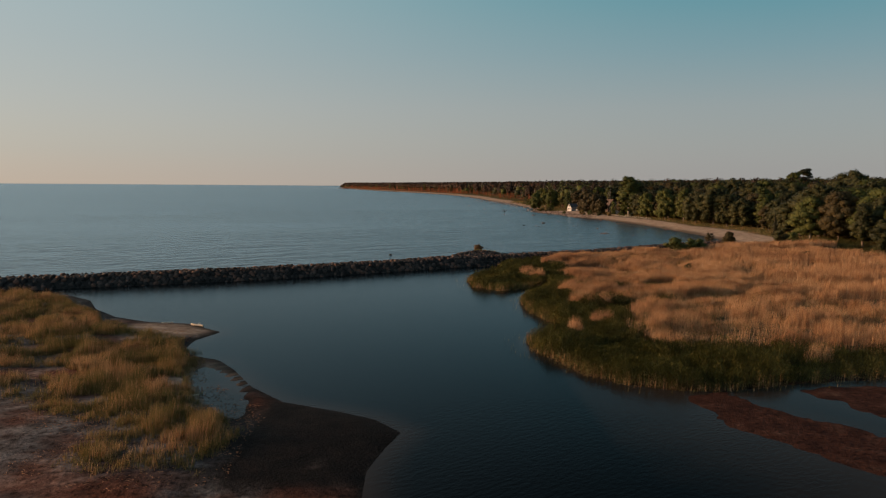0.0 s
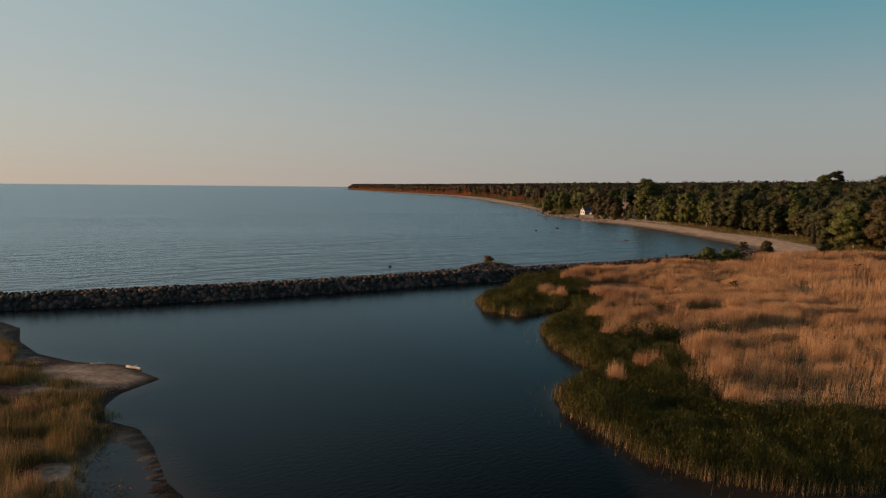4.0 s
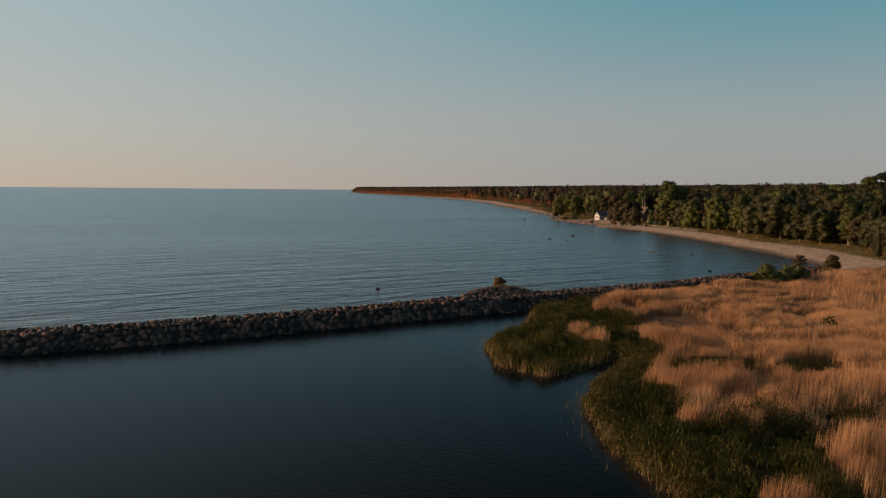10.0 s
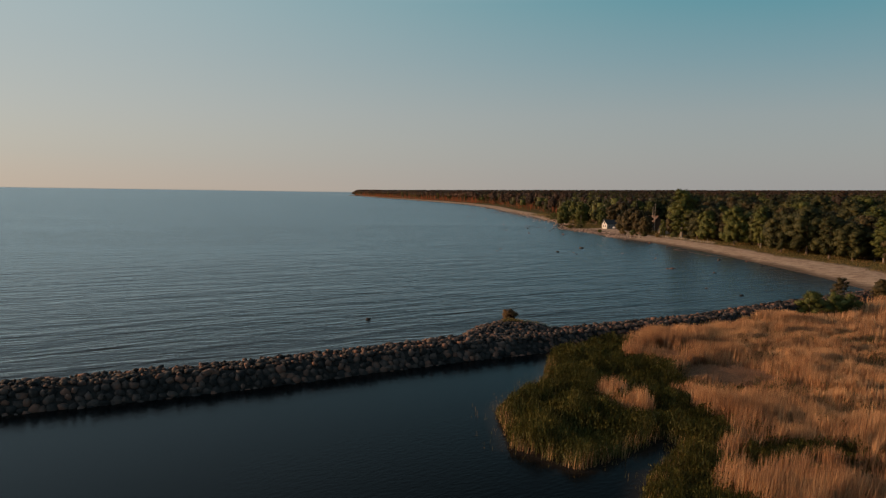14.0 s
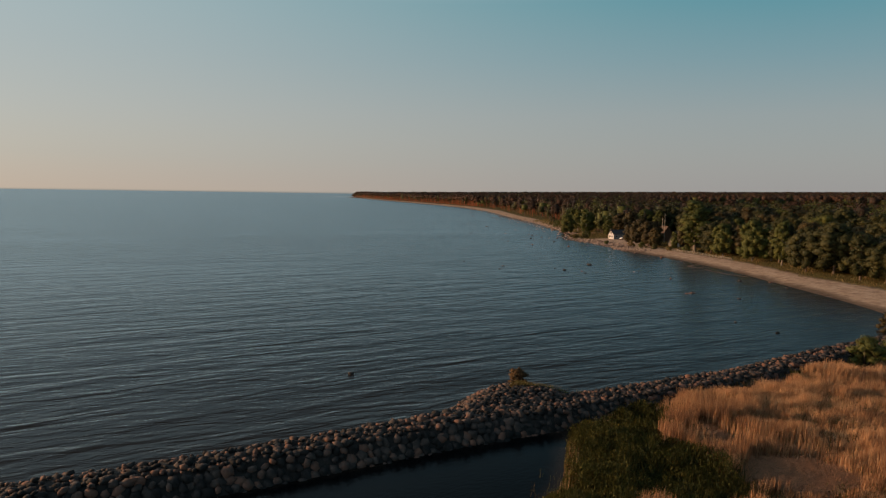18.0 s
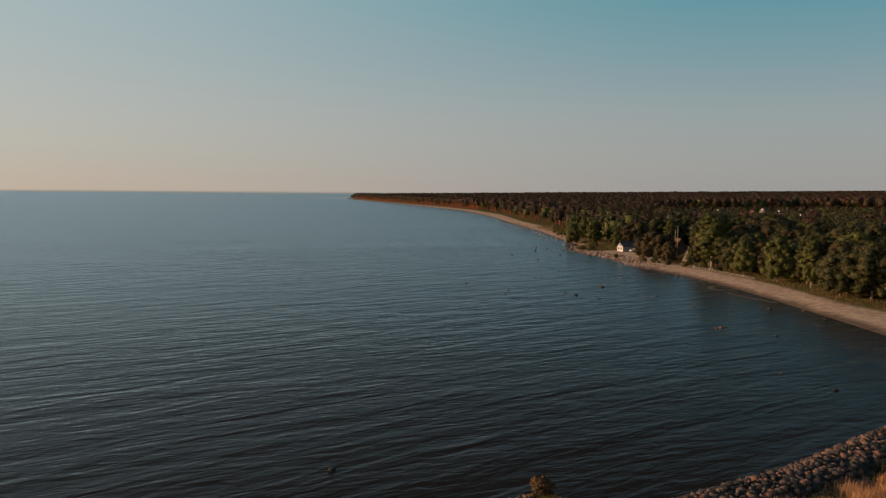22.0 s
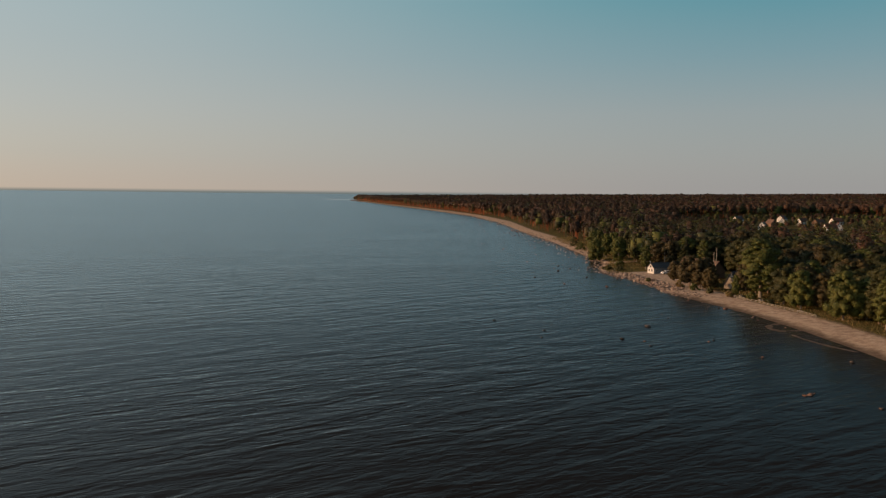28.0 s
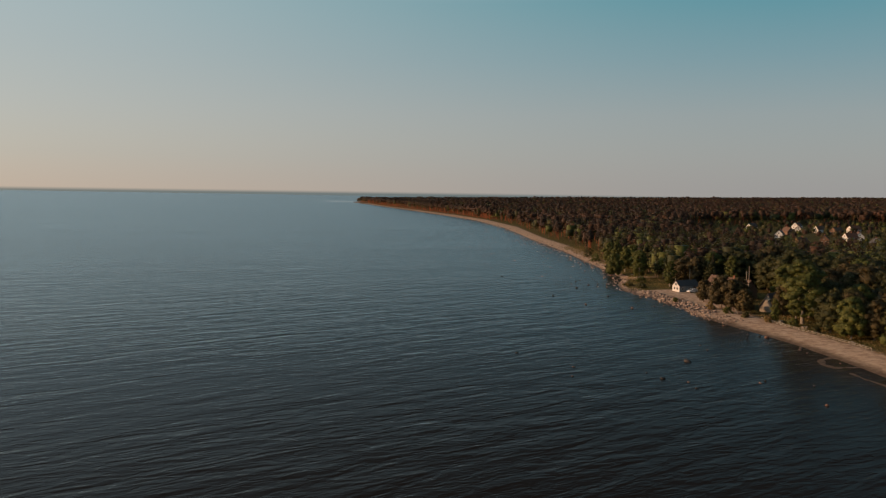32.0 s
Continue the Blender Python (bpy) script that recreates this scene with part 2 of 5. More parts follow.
def water_material():
    m = bpy.data.materials.new("sea_water")
    m.use_nodes = True
    t = m.node_tree
    N, L = t.nodes.new, t.links.new
    bs = t.nodes["Principled BSDF"]
    geo = N("ShaderNodeNewGeometry")

    def attr(name):
        a = N("ShaderNodeAttribute")
        a.attribute_name = name
        return a.outputs["Fac"]

    def waves(scale, sx, sy, turn, detail, dist):
        vr = N("ShaderNodeVectorRotate")
        vr.rotation_type = "Z_AXIS"
        vr.inputs["Angle"].default_value = radians(-turn)
        L(geo.outputs["Position"], vr.inputs["Vector"])
        mp = N("ShaderNodeMapping")
        mp.inputs["Scale"].default_value = (sx, sy, 1)
        L(vr.outputs[0], mp.inputs["Vector"])
        n = N("ShaderNodeTexNoise")
        n.inputs["Scale"].default_value, n.inputs["Detail"].default_value = scale, detail
        n.inputs["Distortion"].default_value = dist
        L(mp.outputs[0], n.inputs["Vector"])
        return n.outputs["Fac"]

    def math_node(op, a, b):
        x = N("ShaderNodeMath")
        x.operation = op
        for i, v in enumerate((a, b)):
            if isinstance(v, float):
                x.inputs[i].default_value = v
            else:
                L(v, x.inputs[i])
        return x.outputs[0]

    swell = waves(0.21, 0.27, 1.0, 33, 2.0, 0.6)
    chop = waves(0.72, 0.36, 1.0, 24, 3.0, 0.4)
    rip = waves(3.0, 0.5, 1.0, 38, 3.0, 0.2)
    h = math_node("ADD", math_node("MULTIPLY", swell, WAVE[0]), math_node("MULTIPLY", chop, WAVE[1]))
    h = math_node("ADD", h, math_node("MULTIPLY", rip, WAVE[2]))
    # gusts: calmer and rougher lanes over the sea
    gust = waves(0.018, 0.22, 1.0, 14, 4.0, 0.8)
    h = math_node("MULTIPLY", h, math_node("ADD", math_node("MULTIPLY", gust, 1.5), 0.25))
    h = math_node("MULTIPLY", h, attr("open"))
    calm = math_node("MULTIPLY", rip, 0.018)
    h = math_node("ADD", h, calm)
    bm = N("ShaderNodeBump")
    bm.inputs["Strength"].default_value, bm.inputs["Distance"].default_value = 1.0, 1.0
    L(h, bm.inputs["Height"])
    mx = N("ShaderNodeMix")
    mx.data_type = "RGBA"
    mx.inputs["A"].default_value = (0.0021, 0.0026, 0.0031, 1)
    mx.inputs["B"].default_value = (0.026, 0.020, 0.016, 1)
    L(attr("shallow"), mx.inputs["Factor"])
    foam = N("ShaderNodeMix")
    foam.data_type = "RGBA"
    foam.inputs["B"].default_value = (0.62, 0.60, 0.57, 1)
    L(math_node("MULTIPLY", attr("surf"), math_node("POWER", chop, 0.6)), foam.inputs["Factor"])
    L(mx.outputs["Result"], foam.inputs["A"])
    df = N("ShaderNodeBsdfDiffuse")
    L(foam.outputs["Result"], df.inputs["Color"])
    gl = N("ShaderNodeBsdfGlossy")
    # gloss colour tints the mirrored sky bluer than the sky itself
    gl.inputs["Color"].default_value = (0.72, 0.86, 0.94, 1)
    rg = N("ShaderNodeMapRange")
    rg.inputs["To Min"].default_value, rg.inputs["To Max"].default_value = 0.15, 0.22
    L(attr("open"), rg.inputs["Value"])
    L(rg.outputs[0], gl.inputs["Roughness"])
    L(bm.outputs[0], gl.inputs["Normal"])
    fr = N("ShaderNodeFresnel")
    fr.inputs["IOR"].default_value = 1.333
    L(bm.outputs[0], fr.inputs["Normal"])
    gloss = math_node("MINIMUM", math_node("MULTIPLY", math_node("POWER", fr.outputs[0], 1.72), 1.36), 0.60)
    ms = N("ShaderNodeMixShader")
    L(gloss, ms.inputs[0])
    L(df.outputs[0], ms.inputs[1])
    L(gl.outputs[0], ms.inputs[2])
    t.nodes.remove(bs)
    L(ms.outputs[0], t.nodes["Material Output"].inputs["Surface"])
    return m


WAVE = (0.46, 0.20, 0.015)
M_GROUND, M_WATER = ground_material(), water_material()

# ---- mesh helpers ----
rng = np.random.default_rng(7)


def mesh_np(name, verts, faces, mats, mat_index=None, smooth=False, normals=None):
    """A mesh from numpy arrays; faces all have the same number of corners."""
    me = bpy.data.meshes.new(name)
    verts, faces = np.asarray(verts, np.float32), np.asarray(faces, np.int32)
    k = faces.shape[1]
    me.vertices.add(len(verts))
    me.vertices.foreach_set("co", verts.ravel())
    me.loops.add(faces.size)
    me.loops.foreach_set("vertex_index", faces.ravel())
    me.polygons.add(len(faces))
    me.polygons.foreach_set("loop_start", np.arange(0, faces.size, k, dtype=np.int32))
    me.polygons.foreach_set("loop_total", np.full(len(faces), k, np.int32))
    if mat_index is not None:
        me.polygons.foreach_set("material_index", np.asarray(mat_index, np.int32))
    if smooth:
        me.polygons.foreach_set("use_smooth", np.ones(len(faces), bool))
    for m in mats:
        me.materials.append(m)
    me.update(calc_edges=True)
    if normals is not None:
        me.normals_split_custom_set_from_vertices(normals.tolist())
    return me


def part(name, bm, mat, parent, label=""):
    me = bpy.data.meshes.new(name)
    bm.to_mesh(me)
    bm.free()
    me.materials.append(mat)
    ob = new(name, me)
    ob.parent = parent
    return tagged(ob, label)


def part_mesh(name, me, parent, label=""):
    ob = new(name, me)
    ob.parent = parent
    return tagged(ob, label)


def box(bm, size, at, rz=0.0, bevel=0.0):
    r = bmesh.ops.create_cube(bm, size=1.0, matrix=pose(*at, rz=rz) @ Matrix.Diagonal((*size, 1)))
    if bevel:
        es = list({e for v in r["verts"] for e in v.link_edges})
        bmesh.ops.bevel(bm, geom=es, offset=bevel, segments=2, affect="EDGES")
    return bm


def seg_dist(P, poly, closed=True):
    """Distance of points to a polyline."""
    A = np.asarray(poly, float)
    B = np.roll(A, -1, 0) if closed else A[1:]
    A = A if closed else A[:-1]
    best = np.full(len(P), 1e9)
    for a, b in zip(A, B):
        d = b - a
        t = np.clip(((P - a) @ d) / max(1e-9, d @ d), 0, 1)
        q = a + t[:, None] * d
        best = np.minimum(best, np.hypot(*(P - q).T))
    return best


def inside(P, poly):
    A = np.asarray(poly, float)
    B = np.roll(A, -1, 0)
    odd = np.zeros(len(P), bool)
    x, y = P[:, 0], P[:, 1]
    for (ax, ay), (bx, by) in zip(A, B):
        if ay == by:
            continue
        c = ((ay > y) != (by > y)) & (x < (bx - ax) * (y - ay) / (by - ay) + ax)
        odd ^= c
    return odd


def signed(P, poly):
    """Positive inside."""
    d = seg_dist(P, poly)
    return np.where(inside(P, poly), d, -d)


_grid = np.random.default_rng(3).random((256, 256))


def vnoise(P, scale, seed=0):
    """Smooth value noise in 0..1."""
    q = P * scale + seed * 17.31
    i = np.floor(q).astype(int)
    f = q - i
    f = f * f * (3 - 2 * f)
    g = lambda a, b: _grid[(i[:, 0] + a) % 256, (i[:, 1] + b) % 256]
    top = g(0, 0) * (1 - f[:, 0]) + g(1, 0) * f[:, 0]
    bot = g(0, 1) * (1 - f[:, 0]) + g(1, 1) * f[:, 0]
    return top * (1 - f[:, 1]) + bot * f[:, 1]


def fbm(P, scale, seed=0):
    return (vnoise(P, scale, seed) * 0.55 + vnoise(P, scale * 2.3, seed + 1) * 0.3 + vnoise(P, scale * 5.1, seed + 2) * 0.15)


# ---- the plan ----
SHORE_Y = [150, 200, 215, 228, 246, 258, 289, 309, 330, 354, 370, 388, 402, 416, 438, 454, 465, 485, 510, 536, 591, 664, 792, 983, 1195, 1391, 1650, 2100, 2560, 2600, 2640, 2800, 5200]
SHORE_X = [112, 90, 92, 96, 98, 98.5, 98.5, 98.5, 97.5, 95, 91.5, 87, 84, 84, 82, 78, 74.5, 77, 86, 86, 85, 85, 79, 74, 53, 10, -50, -160, -268, -276, -200, 500, 5000]
TREE_Y = [120, 150, 180, 200, 230, 260, 295, 325, 345, 365, 385, 405, 420, 470, 500, 540, 600, 700, 800, 1000, 1200, 1400, 2000, 2600, 2660, 2820, 5200]
TREE_X = [190, 140, 113, 112, 115, 119, 112, 113, 111, 107, 104, 104, 106, 104, 92, 98, 98, 98, 92, 92, 70, 30, -125, -262, -180, 520, 5000]
LEFT = [(-160, 70), (-110, 99), (-66, 121), (-54, 118.5), (-48.5, 113.5), (-44.5, 106), (-39.5, 100), (-34, 96.5), (-29, 95.5), (-23.5, 90.2),
        (-25.2, 85.5), (-25, 81.8), (-23.5, 78.5), (-20.3, 76.6), (-18, 73), (-15, 67), (-11.5, 62.5), (-7, 60), (-4, 58), (-2, 55), (-3, 52),
        (-4, 48), (-4, 40), (-3, 20), (-3, -80), (-400, -80), (-400, 70)]
RIGHT = [(17, 160), (14, 147), (8.3, 137), (8.6, 127.5), (13, 123), (17, 125.5), (21, 129.5), (22.3, 127), (18, 122.5), (14.6, 114), (14.2, 105), (15.8, 96.5), (16.6, 93.2),
         (11.3, 86), (11, 80.5), (13, 75.5), (14.3, 70.5), (17, 67.3), (21, 65.3), (26, 65), (32, 67), (37, 68), (41, 68.3), (70, 66), (200, 40),
         (600, 0), (600, 260), (115, 225), (86, 208), (60, 190), (31, 173)]
# the bed of dry reeds
TAN = [(31, 171), (26.5, 163), (24.5, 156), (27.5, 153), (27.5, 150), (27, 145), (26, 141), (27, 131), (28.5, 127), (24, 122), (22, 118), (21, 110), (20.5, 107), (24, 105.5), (27, 108), (30, 104), (27, 100), (25, 96), (26, 90), (22, 86), (23, 80), (25, 78.5), (31, 77),
       (38, 79), (47, 76.5), (70, 75), (110, 70), (160, 95), (118, 150), (108, 178), (112, 200), (104, 207), (86, 204), (62, 188.5)]
MUD = [[(30, 66), (36, 66.6), (70, 65), (70, 48), (44, 55), (35, 58.5), (32, 62.5)], [(20.5, 64.5), (24.5, 64.3), (27.5, 58.5), (32, 52.5), (60, 45), (60, 36), (27, 45.5), (25, 51), (21.5, 56)]]
WALL = [(-180, 64), (-110, 99.5), (-66, 122), (-52, 127), (-40, 131.5), (-27, 137), (-12, 144.8), (5, 155), (16, 160.5), (29, 167.5), (46, 177), (61, 188), (76, 198), (90, 207)]


def shore_x(y):
    return np.interp(y, SHORE_Y, SHORE_X)


def tree_x(y):
    return np.interp(y, TREE_Y, TREE_X)


def wall_offset(P):
    """Distance behind the breakwater's lagoon-side waterline (positive to seaward), and whether along it."""
    best, off = np.full(len(P), 1e9), np.zeros(len(P))
    for a, b in zip(WALL[:-1], WALL[1:]):
        a, b = np.array(a, float), np.array(b, float)
        d = b - a
        n = np.array([-d[1], d[0]]) / np.hypot(*d)
        t = np.clip(((P - a) @ d) / (d @ d), 0, 1)
        q = a + t[:, None] * d
        r = np.hypot(*(P - q).T)
        sgn = np.sign((P - q) @ n)
        off = np.where(r < best, r * np.where(sgn == 0, 1, sgn), off)
        best = np.minimum(best, r)
    return off


def wall_profile(off):
    return np.interp(off, [-1.5, 0, 2.0, 5.2, 8.5, 11], [-1.2, 0, 1.85, 1.95, 0.0, -1.5])


BULGE = [(3, 158), (4.5, 164), (6.5, 169.5), (9, 173.5), (12, 175.5), (15.5, 174), (19, 171.5), (22, 168), (18, 163)]


# thin sand spits off the beach: their line and half-width
SPITS = [([(97, 340), (92, 337), (90, 332), (91.5, 328.5), (97, 329)], 0.8), ([(92, 323), (92.3, 317), (94, 310), (97, 303)], 0.55), ([(88, 272), (91, 268), (94.5, 260), (97, 257)], 0.8),
         ([(87, 257), (92, 251), (97, 244)], 0.8), ([(86, 247), (89, 242), (92, 233), (95, 230)], 0.8), ([(83, 235), (85, 230), (87, 224), (90, 219)], 0.8), ([(94, 296), (95.5, 288), (99, 280)], 0.8)]


def height(P):
    """Height of the ground (sea bed below 0)."""
    x, y = P[:, 0], P[:, 1]
    d = np.where(y > 195, x - shore_x(y), -50)
    w = np.maximum(6, tree_x(y) - shore_x(y))
    h = np.where(d < 0, np.maximum(-4, d * 0.07), 2.1 * (1 - np.exp(-1.35 * np.maximum(d, 0) / w)) + np.clip((d - 60) * 0.014, 0, 27))
    l, r, n = np.full(len(P), -50.0), np.full(len(P), -50.0), np.zeros(len(P))
    k = (x < 12) & (y < 130)
    l[k], n[k] = signed(P[k], LEFT), fbm(P[k], 0.15) - 0.5
    k = (x > -2) & (y < 275)
    r[k] = signed(P[k], RIGHT)
    hl = np.where(l > 0, np.minimum(np.minimum(l * 0.12, 0.10 + l * 0.03), 0.45) + n * 0.3 * np.clip(l / 4, 0, 1), np.maximum(-1.2, l * 0.15))
    hr = np.where(r > 0, np.minimum(np.minimum(r * 0.12, 0.04 + r * 0.03), 0.3), np.maximum(-1.2, r * 0.25))
    hr = np.where(x > 150, np.maximum(hr, np.clip((x - 150) * 0.02, 0, 2) * (r > 0)), hr)
    pool = np.hypot((x + 18.0 - (67 - y) * 0.42) / 2.4, (y - 66) / 9)
    hl = np.where(pool < 1.5, np.minimum(hl, -0.05 + np.maximum(pool - 0.8, 0) * 0.8), hl)
    h = np.maximum(np.maximum(h, hl), hr)
    k = (x > 12) & (x < 78) & (y > 28) & (y < 75)
    Q = P[k]
    for m in MUD:
        s = signed(Q, m) + (fbm(Q, 0.25, 5) - 0.5) * 3
        h[k] = np.maximum(h[k], np.clip(s * 0.03, -0.6, 0.025) + (fbm(Q, 0.5, 6) - 0.5) * 0.06)
    # sand bars along the beach
    k = (x > 78) & (x < 106) & (y > 210) & (y < 350)
    Q = P[k]
    wob = 0.3 + 3.4 * (fbm(Q, 0.14, 9) - 0.3)
    for i, (line, wid) in enumerate(SPITS):
        s = wid * wob - seg_dist(Q, line, False)
        h[k] = np.where(s > -2.5, np.maximum(h[k], np.clip(s * 0.06, -0.2, 0.03 if i < 2 else -0.012)), h[k])
    pond = np.hypot((x - 93.6) / 1.5, (y - 332.6) / 2.4)
    h = np.where(pond < 1.2, np.minimum(h, (pond - 1) * 0.5), h)
    return h


# ---- ground and water ----


def axis(spans):
    """Coordinates with a step that differs from stretch to stretch."""
    out = []
    for a, b, n in spans:
        out.append(np.linspace(a, b, n, endpoint=False))
    return np.concatenate(out + [[spans[-1][1]]])


XS = axis([(-4950, -1000, 14), (-1000, -200, 20), (-200, -60, 70), (-60, 116, 220), (116, 220, 40), (220, 900, 40), (900, 4950, 24)])
YS = axis([(-600, -60, 12), (-60, 30, 30), (30, 130, 140), (130, 360, 230), (360, 560, 110), (560, 1400, 110), (1400, 2900, 60), (2900, 4990, 14)])


def sheet(xs, ys):
    X, Y = np.meshgrid(xs, ys)
    P = np.stack([X.ravel(), Y.ravel()], 1)
    nx, ny = len(xs), len(ys)
    i = np.arange(nx * ny).reshape(ny, nx)
    F = np.stack([i[:-1, :-1].ravel(), i[:-1, 1:].ravel(), i[1:, 1:].ravel(), i[1:, :-1].ravel()], 1)
    return P, F


def add_attr(me, name, values):
    a = me.attributes.new(name, "FLOAT", "POINT")
    a.data.foreach_set("value", np.asarray(values, np.float32))


P, F = sheet(XS, YS)
H = height(P)
me = mesh_np("ground", np.column_stack([P, H + (fbm(P, 0.9, 3) - 0.5) * 0.10 * (H > 0.2) * (P[:, 0] < 5) * (P[:, 0] > -120)]), F, [M_GROUND], smooth=True)
dsh = np.where(P[:, 1] > 200, P[:, 0] - shore_x(P[:, 1]), -50)
wsh = np.maximum(6, tree_x(P[:, 1]) - shore_x(P[:, 1]))
sandy = np.clip(dsh / 2 + 1, 0, 1) * np.clip((0.95 - dsh / wsh) * 5, 0, 1)
pale = np.maximum(np.clip(3 - 3 * np.hypot((P[:, 0] + 19) / 4.5, (P[:, 1] - 69) / 10), 0, 1), np.clip(3 - 3 * np.hypot((P[:, 0] + 30) / 7, (P[:, 1] - 91) / 6), 0, 1))
sandy = np.maximum(sandy, pale * 0.7)
sandy = np.maximum(sandy, (dsh > -18) * (dsh < 1) * (P[:, 1] < 350) * 0.9)
soilm = np.clip((dsh / wsh - 0.75) * 5, 0, 1)
soilm = np.maximum(soilm, np.clip(signed(P, RIGHT) / 2, 0, 1) * (P[:, 1] < 225))
track = np.clip(2.5 - 2.5 * np.hypot((P[:, 0] - 92) / 10, (P[:, 1] - 503) / 6), 0, 1) * (dsh > 2)
yard = np.clip(2.5 - 2.5 * np.hypot((P[:, 0] - 99) / 8, (P[:, 1] - 440) / 9), 0, 1)
point = ((P[:, 1] > 462) & (P[:, 1] < 545) & (dsh > 3)) * 1.0
soilm = np.maximum(soilm, point)
straw = np.clip(signed(P, TAN) / 2, 0, 1) * (P[:, 1] < 225)
sandy, soilm = np.maximum(sandy, 0.4 * straw), soilm * (1 - 0.4 * straw)
sandy, soilm = np.maximum(sandy, np.maximum(track, yard)), soilm * (1 - np.maximum(track, yard))
add_attr(me, "sand", sandy)
add_attr(me, "soil", soilm)
mudm = np.zeros(len(P))
for m in MUD:
    mudm = np.maximum(mudm, np.clip(signed(P, m) + 2, 0, 1))
mudm = np.maximum(mudm, np.clip((50 - P[:, 1]) / 8, 0, 1) * (P[:, 0] < 0) * np.clip((fbm(P, 0.2, 8) - 0.35) * 5, 0, 1))
add_attr(me, "mud", mudm)
left_d = signed(P, LEFT)
wetm = np.clip(1.2 - np.abs(H) / 0.16, 0, 1) * (dsh < 3) * np.where(P[:, 1] > 222, 0.65, 1.0) * (1 - 0.85 * np.clip(3 - 3 * np.hypot((P[:, 0] + 18.8 - (67 - P[:, 1]) * 0.28) / 2.6, (P[:, 1] - 67.5) / 9), 0, 1))
tip = np.clip((fbm(P, 0.25, 12) + 0.05) * 4, 0, 1) * np.clip((P[:, 0] + 16) / 4, 0, 1) * (left_d > 0) * np.clip((P[:, 1] - 43) / 3, 0, 1)
rim = np.clip(1 - np.abs(left_d - 1.0) / 1.5, 0, 1) * np.clip((fbm(P, 0.3, 14) - 0.40) * 6, 0, 1) * 0.8
tip = np.maximum(tip, rim)
wetm = np.maximum(wetm, tip)
wetm = np.maximum(wetm, np.clip((4.0 - dsh + 3 * (fbm(P, 0.15, 18) - 0.5)) / 4, 0, 0.7) * (dsh > -1) * (P[:, 1] > 222) * (P[:, 1] < 400))
wetm *= 1 - 0.4 * mudm * (P[:, 0] > 5)
add_attr(me, "wet", wetm)
ground = tagged(new("ground", me), "low sandy shore with mud flats, beach and wooded land", "ground", kind="structure")

XW = axis([(-4950, -600, 20), (-600, -100, 50), (-100, -30, 40), (-30, 50, 80), (50, 115, 85), (115, 600, 20), (600, 4950, 10)])
YW = axis([(-600, 20, 20), (20, 180, 140), (180, 360, 190), (360, 900, 110), (900, 2400, 30), (2400, 3000, 20), (3000, 4990, 12)])
P, F = sheet(XW, YW)
H = height(P)
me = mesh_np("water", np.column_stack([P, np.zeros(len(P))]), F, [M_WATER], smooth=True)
off = wall_offset(P)
add_attr(me, "open", np.clip(off / 6, 0, 1))
add_attr(me, "shallow", np.clip(1 + H / np.where(off > 0, 2.4, 0.35), 0, 1) * (H < 0.3))
# breakers over the shoal off the headland
add_attr(me, "surf", np.clip(1.3 - np.hypot((P[:, 0] + 318) / 75, (P[:, 1] - 2640) / 150) * (0.7 + 0.6 * fbm(P, 0.03, 87)), 0, 0.8))
tagged(new("water", me), "rippled blue-grey sea and a calm dark lagoon", "water", kind="structure")

# ---- stones ----


def stone_mesh(name, seed, mat, sub=2, flat=0.7):
    bm = bmesh.new()
    bmesh.ops.create_icosphere(bm, subdivisions=sub, radius=0.5)
    r = np.random.default_rng(seed)
    ax = np.array([1.0, r.uniform(0.65, 0.95), r.uniform(flat - 0.12, flat + 0.12)])
    cuts = [(Vector(r.normal(size=3)).normalized(), r.uniform(0.30, 0.44)) for _ in range(9)]
    for v in bm.verts:
        v.co = Vector([math.copysign(abs(c * 2) ** 0.74, c) * 0.48 for c in v.co])
        for n, d in cuts:
            k = v.co.dot(n)
            if k > d:
                v.co -= n * (k - d) * 0.95
        v.co += v.co.normalized() * 0.05 * noise.noise(v.co * 4 + Vector((seed, 0, 0)))
        v.co = Vector(np.array(v.co) * ax)
    for f in bm.faces:
        f.smooth = True
    me = bpy.data.meshes.new(name)
    bm.to_mesh(me)
    bm.free()
    me.materials.append(mat)
    return me


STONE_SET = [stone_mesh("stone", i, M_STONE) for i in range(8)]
STONE_LOW = []
for i in range(8):
    m = stone_mesh("stone", 40 + i, M_STONE, 1, 0.6)
    v = np.empty(len(m.vertices) * 3, np.float32)
    m.vertices.foreach_get("co", v)
    f = np.empty(len(m.polygons) * 3, np.int32)
    m.loops.foreach_get("vertex_index", f)
    STONE_LOW.append((v.reshape(-1, 3), f.reshape(-1, 3)))
    bpy.data.meshes.remove(m)


# how a stone of the breakwater's steep inner face is laid
FACE = np.array(Matrix.Rotation(radians(28), 3, "Z") @ Matrix.Rotation(radians(44), 3, "X"))


def rand_rot(r):
    q = r.normal(size=4)
    q /= np.linalg.norm(q)
    return np.array(Matrix.Rotation(r.uniform(0, 6.28), 3, "Z") @ Matrix.Rotation(r.normal() * 0.35, 3, "X"))


def stone_heap(name, places, mat, r):
    """Many stones joined in one mesh: rows of x, y, z, size."""
    V, F, n = [], [], 0
    for x, y, z, s, *laid in places:
        v, f = STONE_LOW[r.integers(8)]
        R = rand_rot(r)
        if laid and laid[0]:
            R = FACE @ R
        V.append((v * s) @ R.T + (x, y, z))
        F.append(f + n)
        n += len(v)
    return mesh_np(name, np.concatenate(V), np.concatenate(F), [mat], smooth=False)


